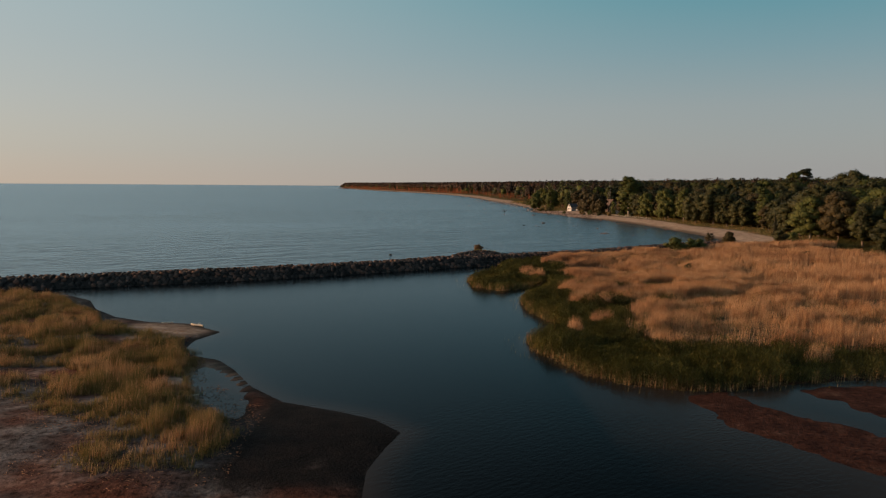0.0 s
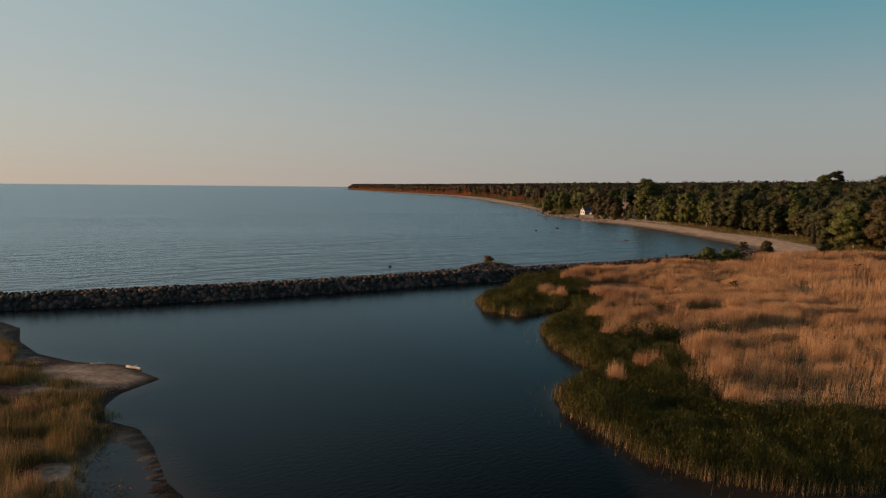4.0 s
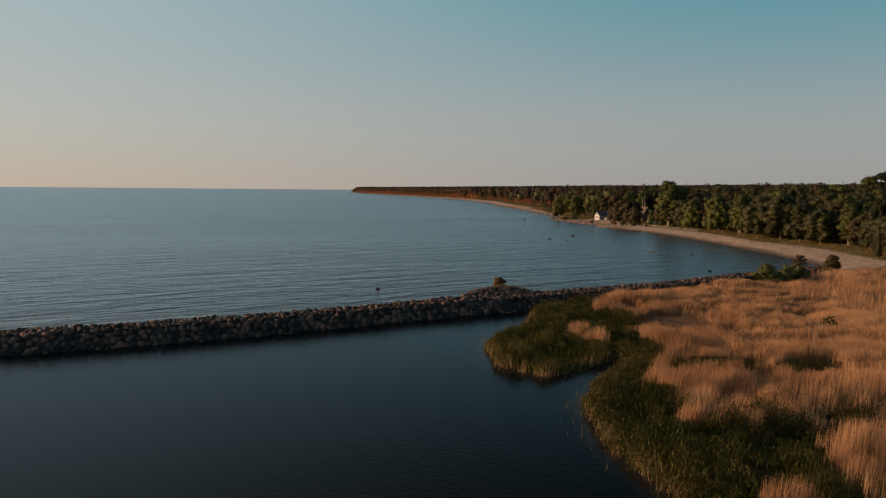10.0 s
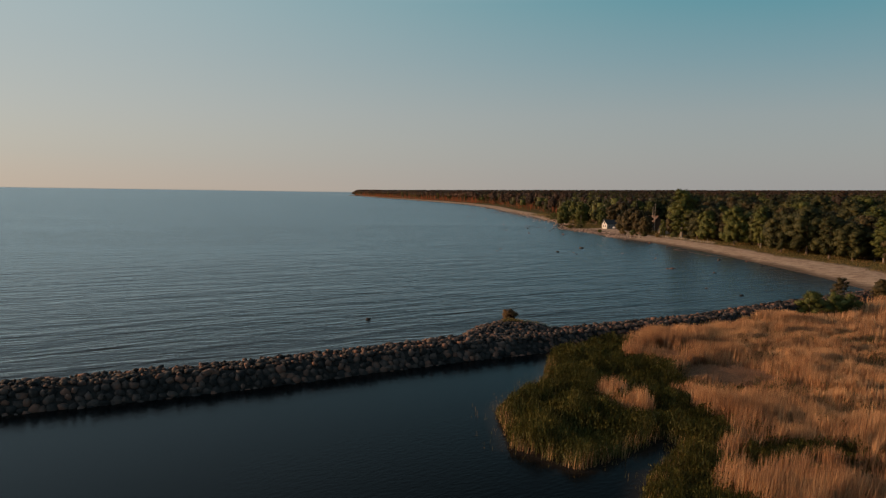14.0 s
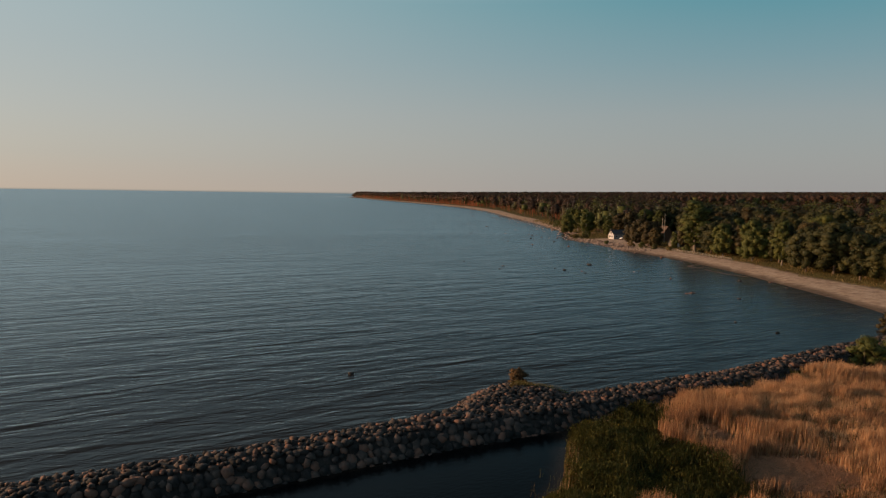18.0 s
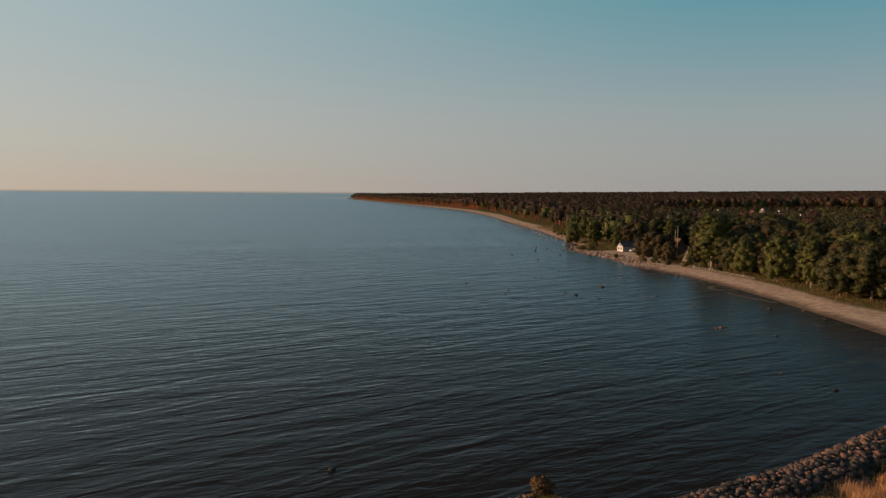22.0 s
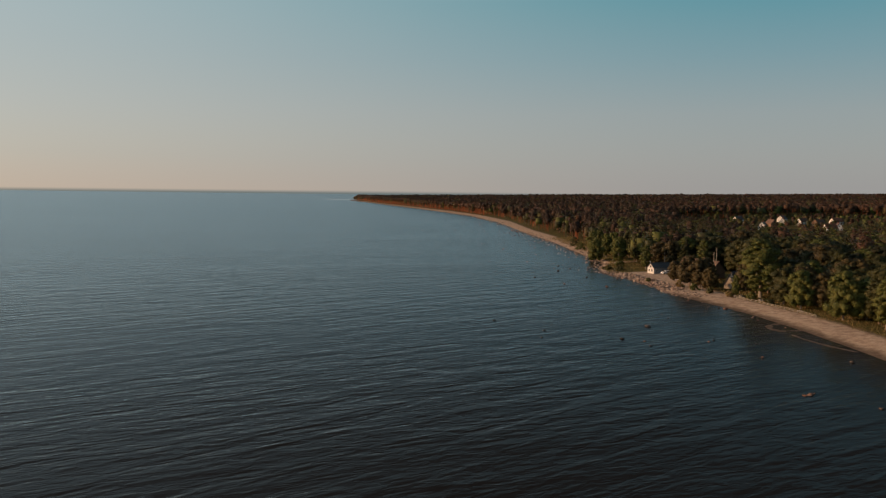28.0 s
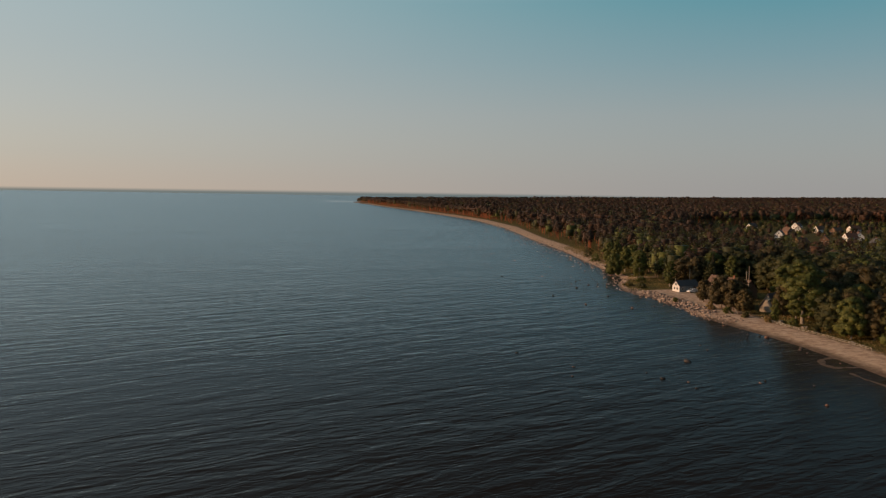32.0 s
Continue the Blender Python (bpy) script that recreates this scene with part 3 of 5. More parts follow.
def scatter(poly, spacing, r, jitter=0.5):
    A = np.asarray(poly, float)
    lo, hi = A.min(0), A.max(0)
    X, Y = np.meshgrid(np.arange(lo[0], hi[0], spacing), np.arange(lo[1], hi[1], spacing))
    X[::2] += spacing / 2
    Q = np.stack([X.ravel(), Y.ravel()], 1)
    Q += r.uniform(-jitter, jitter, Q.shape) * spacing
    return Q[inside(Q, A)]


# ---- breakwater ----


def wall_top(P):
    h = wall_profile(wall_offset(P))
    b = signed(P, BULGE)
    return np.maximum(h, np.interp(b, [-3, 0, 3, 5], [-1.0, 0.5, 2.1, 2.5]))


def build_breakwater():
    r = np.random.default_rng(21)
    root = tagged(new("breakwater"), "long rubble breakwater of grey rounded boulders", "breakwater")
    # core: near-black sheet that shows between the stones; cross-sections along the line
    pts = []
    for a, b in zip(WALL[:-1], WALL[1:]):
        n = max(2, int(math.dist(a, b) / 2.5))
        pts += [np.array(a) + (np.array(b) - np.array(a)) * k / n for k in range(n)]
    pts = np.array(pts + [np.array(WALL[-1])], float)
    tan = np.gradient(pts, axis=0)
    nor = np.stack([-tan[:, 1], tan[:, 0]], 1) / np.hypot(*tan.T)[:, None]
    offs = np.array([-1.5, 0.2, 1.2, 2.2, 3.6, 5.0, 6.5, 8.5, 11])
    P = (pts[:, None, :] + nor[:, None, :] * offs[None, :, None]).reshape(-1, 2)
    z = np.tile(wall_profile(offs) - np.where(offs < 2.5, 0.34, 0.22), len(pts))
    k = len(offs)
    i = np.arange(len(pts) * k).reshape(-1, k)
    F = np.stack([i[:-1, :-1].ravel(), i[:-1, 1:].ravel(), i[1:, 1:].ravel(), i[1:, :-1].ravel()], 1)
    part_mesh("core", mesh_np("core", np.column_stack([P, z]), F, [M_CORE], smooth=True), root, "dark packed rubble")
    Q, F = sheet(np.arange(1, 25, 1.0), np.arange(155, 179, 1.0))
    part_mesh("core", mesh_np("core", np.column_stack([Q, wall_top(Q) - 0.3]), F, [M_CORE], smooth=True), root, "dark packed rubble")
    # stones over the whole surface
    rows = []
    for a, b in zip(WALL[1:-1], WALL[2:]):
        a, b = np.array(a, float), np.array(b, float)
        L = math.dist(a, b)
        d = (b - a) / L
        n = np.array([-d[1], d[0]])
        far = a[0] < -60
        step = 0.66 if not far else 1.0
        # large fitted blocks on the inner face, smaller ones over the top and the sea side
        for u in np.arange(0, L, 0.82 if not far else 1.4):
            for k, o in enumerate((0.1, 0.65, 1.2, 1.75)):
                q = a + d * (u + 0.4 * (k % 2) + r.uniform(-0.2, 0.2)) + n * (o + r.uniform(-0.12, 0.12))
                rows.append((*q, r.uniform(0.8, 1.45), 1))
        for u in np.arange(0, L, step):
            for o in np.arange(2.3, 8.6, 0.60 if not far else 0.95):
                q = a + d * (u + r.uniform(-0.3, 0.3)) + n * (o + r.uniform(-0.25, 0.25))
                rows.append((*q, 0.45 + 0.95 * r.random() ** 1.4, 0))
    for q in scatter(BULGE, 0.62, r, 0.35):
        rows.append((*q, r.uniform(0.5, 1.05), 0))
    R = np.array(rows)
    z = wall_top(R[:, :2]) + r.uniform(-0.12, 0.10, len(R)) - np.where(R[:, 3] > 0, 0.36, 0.20) * R[:, 2]
    R = np.column_stack([R[:, :2], z, R[:, 2], R[:, 3]])
    grassy = np.hypot((R[:, 0] - 15.5) / 3.2, (R[:, 1] - 171.2) / 1.6) < 1
    R = R[(z > -0.8) & ~grassy]
    near = (np.hypot(R[:, 0] - 8, R[:, 1] - 159) < 11) & (R[:, 2] > -0.25)
    idx = np.flatnonzero(near)
    idx = idx[np.argsort(np.hypot(R[idx, 0] - 7, R[idx, 1] - 158))][:300]
    keep = np.ones(len(R), bool)
    keep[idx] = False
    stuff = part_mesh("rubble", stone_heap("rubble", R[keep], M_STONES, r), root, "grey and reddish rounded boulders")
    tagged(stuff, kind="stuff")
    return root, R[idx], r


BREAKWATER, NEAR_STONES, stone_rng = build_breakwater()

# ---- reeds and grass ----


def blades(P, z, h, w, r, lean=0.25):
    """One tapered blade (a triangle) for each place."""
    n = len(P)
    a = r.uniform(0, np.pi, n)
    l = r.uniform(0, 2 * np.pi, n)
    k = np.abs(r.normal(0, lean, n)) * h
    V = np.empty((n, 3, 3), np.float32)
    dx, dy = np.cos(a) * w / 2, np.sin(a) * w / 2
    V[:, 0] = np.stack([P[:, 0] - dx, P[:, 1] - dy, z], 1)
    V[:, 1] = np.stack([P[:, 0] + dx, P[:, 1] + dy, z], 1)
    V[:, 2] = np.stack([P[:, 0] + np.cos(l) * k + 0.10 * h, P[:, 1] + np.sin(l) * k, z + h], 1)
    return V.reshape(-1, 3), np.arange(3 * n).reshape(-1, 3)


def random_in(poly, n, r):
    A = np.asarray(poly, float)
    lo, hi = A.min(0), A.max(0)
    P = r.uniform(lo, hi, (n, 2))
    return P[inside(P, A)]


CLUMPS = [(19.6, 140, 1.7, 2.2), (21.0, 136.5, 1.6, 2.2), (21.8, 93.2, 1.9, 1.5), (17.6, 89.0, 1.0, 1.6), (38.5, 74.5, 1.6, 0.9), (25.5, 126, 1.6, 1.0), (23.0, 120.0, 1.9, 1.2), (29, 139.5, 3.4, 1.0), (22, 108.5, 1.5, 1.0), (24, 112, 2, 1.2)]
HOLES = [(22.5, 103, 3.6, 2.3), (28.2, 104, 2.4, 1.4), (24.2, 90.6, 1.6, 1.6), (31.0, 124.8, 4.8, 2.0), (38.6, 123.6, 3.6, 2.0), (27.0, 121.8, 3.4, 1.2), (33, 108, 3.0, 1.4), (27, 113.5, 1.8, 1.0), (25.5, 131.5, 2.4, 1.6)]
FLAT_REEDS = [(34, 148.4, 4.8, 4.4), (30.8, 158.5, 1.4, 3.6), (35, 154.6, 2.4, 1.0)]
# shorter, thinner dry reeds: shallow hollows in the bed
HOLLOWS = [(34.5, 142, 5, 2.6), (37.5, 136, 2.5, 1.6), (31, 119.5, 2.0, 1.6), (30, 84, 3, 1.3), (45, 100, 3, 1.0), (38, 93, 3.5, 1.1), (55, 117, 4, 1.2), (62, 130, 4, 1.4), (70, 108, 5, 1.4), (48, 140, 3, 1.2), (80, 150, 5, 1.6), (33, 98, 2.2, 1.2), (41, 84, 2.4, 1.0), (44, 112, 4, 1.3), (52, 152, 5, 1.6), (60, 165, 6, 1.6), (66, 90, 5, 1.4), (88, 130, 6, 1.6)]


def in_ellipses(P, es, grow=1.0):
    v = np.zeros(len(P))
    wob = 0.75 + 0.5 * fbm(P, 0.5, 31)
    for x, y, a, b in es:
        v = np.maximum(v, 1 - np.hypot((P[:, 0] - x) / a, (P[:, 1] - y) / b) / (wob * grow))
    return v


def build_reeds():
    r = np.random.default_rng(5)
    # dry reeds
    P = random_in([(8, 64), (60, 64), (60, 206), (8, 206)], 1250000, r)
    P2 = random_in([(60, 62), (160, 62), (160, 210), (60, 210)], 420000, r)
    P = np.concatenate([P, P2])
    P = P[inside(P, RIGHT)]
    P += r.normal(0, 0.08, P.shape)
    edge = signed(P, TAN) + (fbm(P, 0.35, 41) - 0.5) * 5
    cl, ho, low = in_ellipses(P, CLUMPS), np.maximum(in_ellipses(P, HOLES), in_ellipses(P, FLAT_REEDS)), in_ellipses(P, HOLLOWS, 1.3)
    tuft = fbm(P, 0.45, 43)
    fine = vnoise(P, 1.6, 45)
    streak = fbm(P * np.array([0.35, 1.0]), 0.16, 47)
    broad = fbm(P, 0.09, 48)
    dens = np.clip(edge / 1.2, 0, 1) * (ho <= 0) * (0.35 + 0.65 * (streak > 0.38)) * np.clip(0.15 + 2.2 * (tuft - 0.25), 0.06, 1)
    dens *= np.where(P[:, 1] < 112, np.clip(2.8 * (fbm(P, 0.6, 49) - 0.34), 0.06, 1), 1.0)
    dens = np.maximum(dens, (cl > 0) * np.clip(0.3 + 1.6 * cl, 0, 0.85))
    dens *= np.clip(0.5 + 0.8 * fine, 0, 1)
    P0 = P
    keep = r.random(len(P)) < dens
    P, tu, st, c = P[keep], tuft[keep], streak[keep], cl[keep]
    h = (1.3 + 1.5 * (tu - 0.36) + 2.2 * (st - 0.42) + 2.6 * (broad[keep] - 0.45) + 0.3 * (fine[keep] - 0.5)) * r.uniform(0.75, 1.1, len(P))
    h = np.where(c > 0, r.uniform(1.0, 2.1, len(P)) * np.clip(0.55 + 1.1 * c + 0.5 * (fine[keep] - 0.5), 0.4, 1.15), np.clip(h, 0.6, 2.4)) * np.where(low[keep] > 0, 0.5, 1.0)
    w = 0.026 + 0.0006 * np.maximum(0, P[:, 1] - 70) + 0.0005 * np.maximum(0, P[:, 0] - 30)
    V, F = blades(P, height(P) - 0.03, h, w, r, 0.13)
    tagged(new("dry_reeds", mesh_np("dry_reeds", V, F, [M_REED])), "bed of tall dry golden-brown reeds", "reeds", kind="stuff")
    # green reeds: the outer rim, the holes and an undergrowth; more of them where they stand close
    X = random_in([(8, 64), (36, 64), (36, 172), (8, 172)], 620000, r)
    X = X[inside(X, RIGHT)]
    G0 = np.concatenate([P0, X])
    edge = np.concatenate([edge, signed(X, TAN) + (fbm(X, 0.35, 41) - 0.5) * 5])
    cl, ho = np.concatenate([cl, in_ellipses(X, CLUMPS)]), np.concatenate([in_ellipses(P0, HOLES), in_ellipses(X, HOLES)])
    e0 = signed(G0, RIGHT)
    gd = np.where(edge < 1.0, 0.5, np.where(fbm(G0, 0.5, 67) > 0.55, 0.09, 0.02)) * (cl <= 0.15) * np.clip(e0 / 0.5 + 0.2, 0, 1)
    gd = np.maximum(gd, (ho > 0.02) * 0.5 * (e0 > 0)) * (in_ellipses(G0, FLAT_REEDS) <= 0)
    gd *= np.where(fbm(G0, 0.3, 55) < 0.30, 0.4, 1.0)
    gd[(G0[:, 0] > 120)] *= 0.2
    keep = r.random(len(G0)) < gd * 0.85
    Q, eq, hq_ = G0[keep], e0[keep], ho[keep]

    def top(A, e):
        """Height of the green growth: hummocks, lower towards the water."""
        return (0.25 + 2.3 * np.clip(fbm(A, 0.30, 57) - 0.22, 0, 1) + 0.75 * vnoise(A, 1.1, 59)) * np.clip(0.55 + e / 2.5, 0.55, 1)

    hq = top(Q, eq) * np.where(hq_ > 0.1, 0.75, 1.0)
    gx = (top(Q + np.array([0.5, 0]), eq) - top(Q - np.array([0.5, 0]), eq))
    gy = (top(Q + np.array([0, 0.5]), eq) - top(Q - np.array([0, 0.5]), eq))
    rim = eq < 1.3
    R_ = Q[rim]
    gx[rim] += 0.9 * (signed(R_ + np.array([0.3, 0]), RIGHT) - eq[rim]) / 0.3
    gy[rim] += 0.9 * (signed(R_ + np.array([0, 0.3]), RIGHT) - eq[rim]) / 0.3
    up = r.random(len(Q)) ** 0.55
    leafy = r.random(len(Q)) < 0.7
    zq = height(Q) - 0.03 + np.where(leafy, np.maximum(0, hq - 0.15) * up, 0)
    hl = np.where(leafy, r.uniform(0.10, 0.28, len(Q)), hq * r.uniform(0.7, 1.2, len(Q)))
    V, F = blades(Q, zq, hl, 0.028 + 0.03 * leafy + 0.0004 * np.maximum(0, Q[:, 1] - 70), r, 0.45)
    gn = np.repeat(np.stack([-1.3 * gx, -1.3 * gy - 0.1, np.full(len(Q), 0.75)], 1) + r.normal(0, 0.38, (len(Q), 3)), 3, axis=0)
    gn /= np.linalg.norm(gn, axis=1)[:, None]
    tagged(new("green_reeds", mesh_np("green_reeds", V, F, [M_GREEN], None, True, gn)), "low green reeds along the lagoon's edge", "reeds", kind="stuff")
    # last year's straw standing at the water's edge
    S = Q[rim & (vnoise(Q, 0.7, 63) > 0.30)]
    S = S[r.random(len(S)) < 0.34] + r.normal(0, 0.25, (1, 2))
    hs = r.uniform(0.35, 1.15, len(S)) * np.clip(0.7 + vnoise(S, 0.5, 65), 0.6, 1.3)
    V, F = blades(S, np.full(len(S), -0.05), hs, 0.02 + 0.0004 * np.maximum(0, S[:, 1] - 70), r, 0.12)
    tagged(new("edge_straw", mesh_np("edge_straw", V, F, [M_BANK, M_REED], r.random(len(S)) < 0.25)), "straw-coloured old reed stems at the water's edge", "reeds", kind="stuff")
    # flattened brown reeds in the gaps
    S = random_in([(28, 143), (40, 143), (40, 162), (28, 162)], 30000, r)
    S = S[in_ellipses(S, FLAT_REEDS) > 0]
    V, F = blades(S, height(S) + 0.08 + 0.5 * r.random(len(S)) ** 2, r.uniform(0.06, 0.22, len(S)), np.full(len(S), 0.05), r, 9.0)
    tagged(new("flattened_reeds", mesh_np("flattened_reeds", V, F, [M_DEBRIS])), "flattened red-brown reed stems in a gap", "reeds", kind="stuff")
    # sparse stalks standing in the water off the edge
    S = random_in([(6, 64), (45, 60), (45, 150), (4, 150)], 60000, r)
    es = signed(S, RIGHT)
    S = S[(es < 0.1) & (es > -2.4) & (r.random(len(S)) < 0.5 * np.exp(es / 0.8)) & (vnoise(S, 0.8, 61) > 0.42)]
    V, F = blades(S, np.full(len(S), -0.05), r.uniform(0.3, 0.9, len(S)), np.full(len(S), 0.03), r, 0.1)
    tagged(new("water_stalks", mesh_np("water_stalks", V, F, [M_BANK])), "sparse dry stalks standing in shallow water", "reeds", kind="stuff")


build_reeds()

BANK = [(-160, 85), (-110, 101), (-66, 121.0), (-58, 120), (-50.4, 112.2), (-43.2, 101), (-33.6, 90.5), (-29.5, 87.5), (-25.6, 82.5), (-22, 74.5), (-20.4, 68), (-18, 63), (-15.4, 57.8), (-13.2, 55), (-13, 51.2), (-14.5, 47.8), (-17.4, 47.4), (-20, 46.8),
        (-21.6, 48), (-21.6, 50), (-21, 52.5), (-22.2, 55.2), (-25.2, 58.0), (-28, 58.6), (-31, 61.8), (-34, 64.2), (-40, 66), (-46, 72), (-60, 88), (-110, 80)]
# sand showing between the tussocks: x, y and half-widths
SAND_GAPS = [(-36.5, 70.0, 5.0, 2.0), (-34.5, 84.8, 5.0, 1.7), (-22.6, 67.5, 1.3, 1.6), (-43, 80, 4.5, 1.4), (-27, 62.0, 1.2, 0.8), (-52, 90, 4, 1.2)]


def build_bank():
    r = np.random.default_rng(9)
    P = random_in([(-120, 44), (-10, 44), (-10, 122), (-120, 122)], 1500000, r)
    e = signed(P, BANK) + (fbm(P, 0.45, 71) - 0.5) * 3.2 + 0.6
    bare = fbm(P * np.array([0.5, 1.0]), 0.28, 73)
    tuft = 0.6 * vnoise(P, 0.6, 75) + 0.4 * vnoise(P, 1.7, 76)
    d = np.clip(e / 1.5, 0, 1) * np.where(bare < 0.27, 0.08, 1.0) * np.clip(3.6 * (tuft - 0.24), 0.10, 1)
    d *= np.clip(1.2 - np.maximum(0, -P[:, 0] - 45) / 60, 0.2, 1) * (in_ellipses(P, SAND_GAPS, 1.2) <= 0)
    keep = r.random(len(P)) < d
    P, t, e = P[keep], tuft[keep], e[keep]
    h = (0.18 + 1.85 * t ** 1.5 * np.clip(e / 2.5, 0.4, 1)) * r.uniform(0.5, 1.2, len(P))
    V, F = blades(P, height(P) - 0.02, h, np.full(len(P), 0.03), r, 0.22)
    straw = (r.random(len(P)) < 0.6 * np.clip(4 * (fbm(P, 0.22, 83) - 0.46), 0, 1) + 0.08) & (h > 0.6)
    tagged(new("bank_grass", mesh_np("bank_grass", V, F, [M_BANK, M_REED], straw)), "tussocks of green and straw-coloured grass on sand", "grass", kind="stuff")
    # litter of reed stems at the foot of the grass
    S = random_in([(-60, 40), (-12, 40), (-12, 90), (-60, 90)], 30000, r)
    es = signed(S, BANK) + (fbm(S, 0.4, 77) - 0.5) * 4
    S = S[(es < 0.6) & (es > -3.0) & (fbm(S, 0.3, 79) > 0.5) & (signed(S, LEFT) > 0.5)]
    V, F = blades(S, height(S) + 0.06, np.full(len(S), 0.03), np.full(len(S), 0.22), r, 0.8)
    tagged(new("reed_litter", mesh_np("reed_litter", V, F, [M_DEBRIS])), "brown washed-up reed litter on the sand", "litter", kind="stuff")
    # rough grass between beach and wood
    G = random_in([(84, 215), (130, 215), (125, 700), (70, 700)], 190000, r)
    q = (G[:, 0] - shore_x(G[:, 1])) / np.maximum(6, tree_x(G[:, 1]) - shore_x(G[:, 1]))
    G = G[(q + (fbm(G, 0.2, 81) - 0.5) * 0.5 > np.where(G[:, 1] > 464, 0.3, 0.82)) & (q < 1.6)]
    V, F = blades(G, height(G) - 0.02, r.uniform(0.25, 0.7, len(G)), np.full(len(G), 0.10), r, 0.3)
    tagged(new("beach_grass", mesh_np("beach_grass", V, F, [M_BANK])), "rough grass between the beach and the trees", "grass", kind="stuff")


build_bank()

# ---- trees ----


def cards(C, size, nrm, r):
    """Rhombic leaf clusters at C, roughly facing nrm."""
    n = len(C)
    d = nrm + r.normal(0, 0.38, (n, 3))
    d /= np.linalg.norm(d, axis=1)[:, None]
    a = np.cross(d, r.normal(size=(n, 3)))
    a /= np.linalg.norm(a, axis=1)[:, None]
    b = np.cross(d, a)
    s = size * r.uniform(0.6, 1.3, n)
    V = np.stack([C - a * s[:, None] * 0.62, C - b * s[:, None] * 0.4, C + a * s[:, None] * 0.62, C + b * s[:, None] * 0.4], 1)
    return V.reshape(-1, 3), np.arange(4 * n).reshape(-1, 4)


def shade_normals(N, r, jitter=0.3):
    """Normals of the leaf clusters: those of the foliage mass, a little uneven."""
    m = N / np.linalg.norm(N, axis=1)[:, None] + r.normal(0, jitter, N.shape)
    m /= np.linalg.norm(m, axis=1)[:, None]
    return np.repeat(m, 4, axis=0)


def crown_points(kind, H, W, n, r):
    """Places and outward directions of leaf clusters for a crown."""
    if kind == "spruce":
        t = r.random(n) ** 0.7
        z = H * (0.10 + 0.90 * (1 - t))
        tier = 0.72 + 0.28 * np.cos(z * 5.2)
        rad = W / 2 * t ** 0.85 * tier * r.uniform(0.55, 1.0, n)
        a = r.uniform(0, 6.283, n)
        C = np.stack([np.cos(a) * rad, np.sin(a) * rad, z], 1)
        N = np.stack([np.cos(a), np.sin(a), np.full(n, 0.5)], 1)
        B = np.array([(0, 0, H * k, W * 0.42 * (1.02 - k)) for k in (0.2, 0.32, 0.44, 0.56, 0.68, 0.8, 0.9)])
        return C, N, B
    base = {"tall": 0.08, "round": 0.07, "pine": 0.52, "bush": 0.0}[kind]
    k = {"tall": 80, "round": 80, "pine": 16, "bush": 22}[kind]
    blobs = []
    for i in range(k):
        u = (i + 0.5) / k
        z = H * (base + (1 - base) * (0.06 + 0.86 * u))
        s = (z / H - base) / (1 - base)
        prof = {"tall": (math.sin(math.pi * min(1, s * 0.93 + 0.10))) ** 0.55, "round": math.sin(math.pi * min(1, s * 0.9 + 0.13)) ** 0.6,
                "pine": math.sin(math.pi * min(1, s * 0.85 + 0.15)) ** 0.7, "bush": max(0.05, 1 - s * s) ** 0.5}[kind]
        a = i * 2.4 + r.uniform(-0.5, 0.5)
        d = W / 2 * prof * r.uniform(0.2, 0.92)
        blobs.append((math.cos(a) * d, math.sin(a) * d, z, W * r.uniform(0.09, 0.19) * (0.6 + 0.5 * prof)))
    B = np.array(blobs)
    which = r.choice(len(B), n, p=B[:, 3] ** 2 / (B[:, 3] ** 2).sum())
    N = r.normal(size=(n, 3))
    N[:, 2] = np.abs(N[:, 2]) * 0.9 - 0.25
    N /= np.linalg.norm(N, axis=1)[:, None]
    C = B[which, :3] + N * (B[which, 3] * r.uniform(0.6, 1.05, n))[:, None] * np.array([1, 1, 0.85])
    C[:, 2] = np.maximum(C[:, 2], 0.15)
    return C, N, B


def tube(bm, p, q, r0, r1, seg=7):
    p, q = Vector(p), Vector(q)
    m = Matrix.Translation((p + q) / 2) @ (q - p).to_track_quat("Z", "Y").to_matrix().to_4x4()
    bmesh.ops.create_cone(bm, cap_ends=True, segments=seg, radius1=r0, radius2=r1, depth=(q - p).length, matrix=m)


def trunk_mesh(kind, H, W, mat, seed):
    r = random.Random(seed)
    bm = bmesh.new()
    if kind == "bush":
        for i in range(7):
            a = i * 0.9
            tube(bm, (0.1 * math.cos(a), 0.1 * math.sin(a), -0.2), (W * 0.33 * math.cos(a), W * 0.33 * math.sin(a), H * 0.65), 0.05, 0.015, 5)
    else:
        R = H * 0.018
        pts = [(0, 0, -0.3), (r.uniform(-.2, .2), r.uniform(-.2, .2), H * 0.3), (r.uniform(-.4, .4), r.uniform(-.4, .4), H * 0.6), (r.uniform(-.5, .5), r.uniform(-.5, .5), H * 0.93)]
        for i, (a, b) in enumerate(zip(pts[:-1], pts[1:])):
            tube(bm, a, b, R * (1.25 - 0.35 * i), R * (0.9 - 0.33 * i), 8)
        for i in range(9):
            z = H * (0.28 + 0.06 * i)
            a = i * 2.4
            l = W * 0.36 * (1 - 0.06 * i)
            tube(bm, (0, 0, z), (l * math.cos(a), l * math.sin(a), z + H * 0.10), R * 0.4, R * 0.1, 5)
    me = bpy.data.meshes.new("trunk")
    bm.to_mesh(me)
    bm.free()
    me.materials.append(mat)
    return me


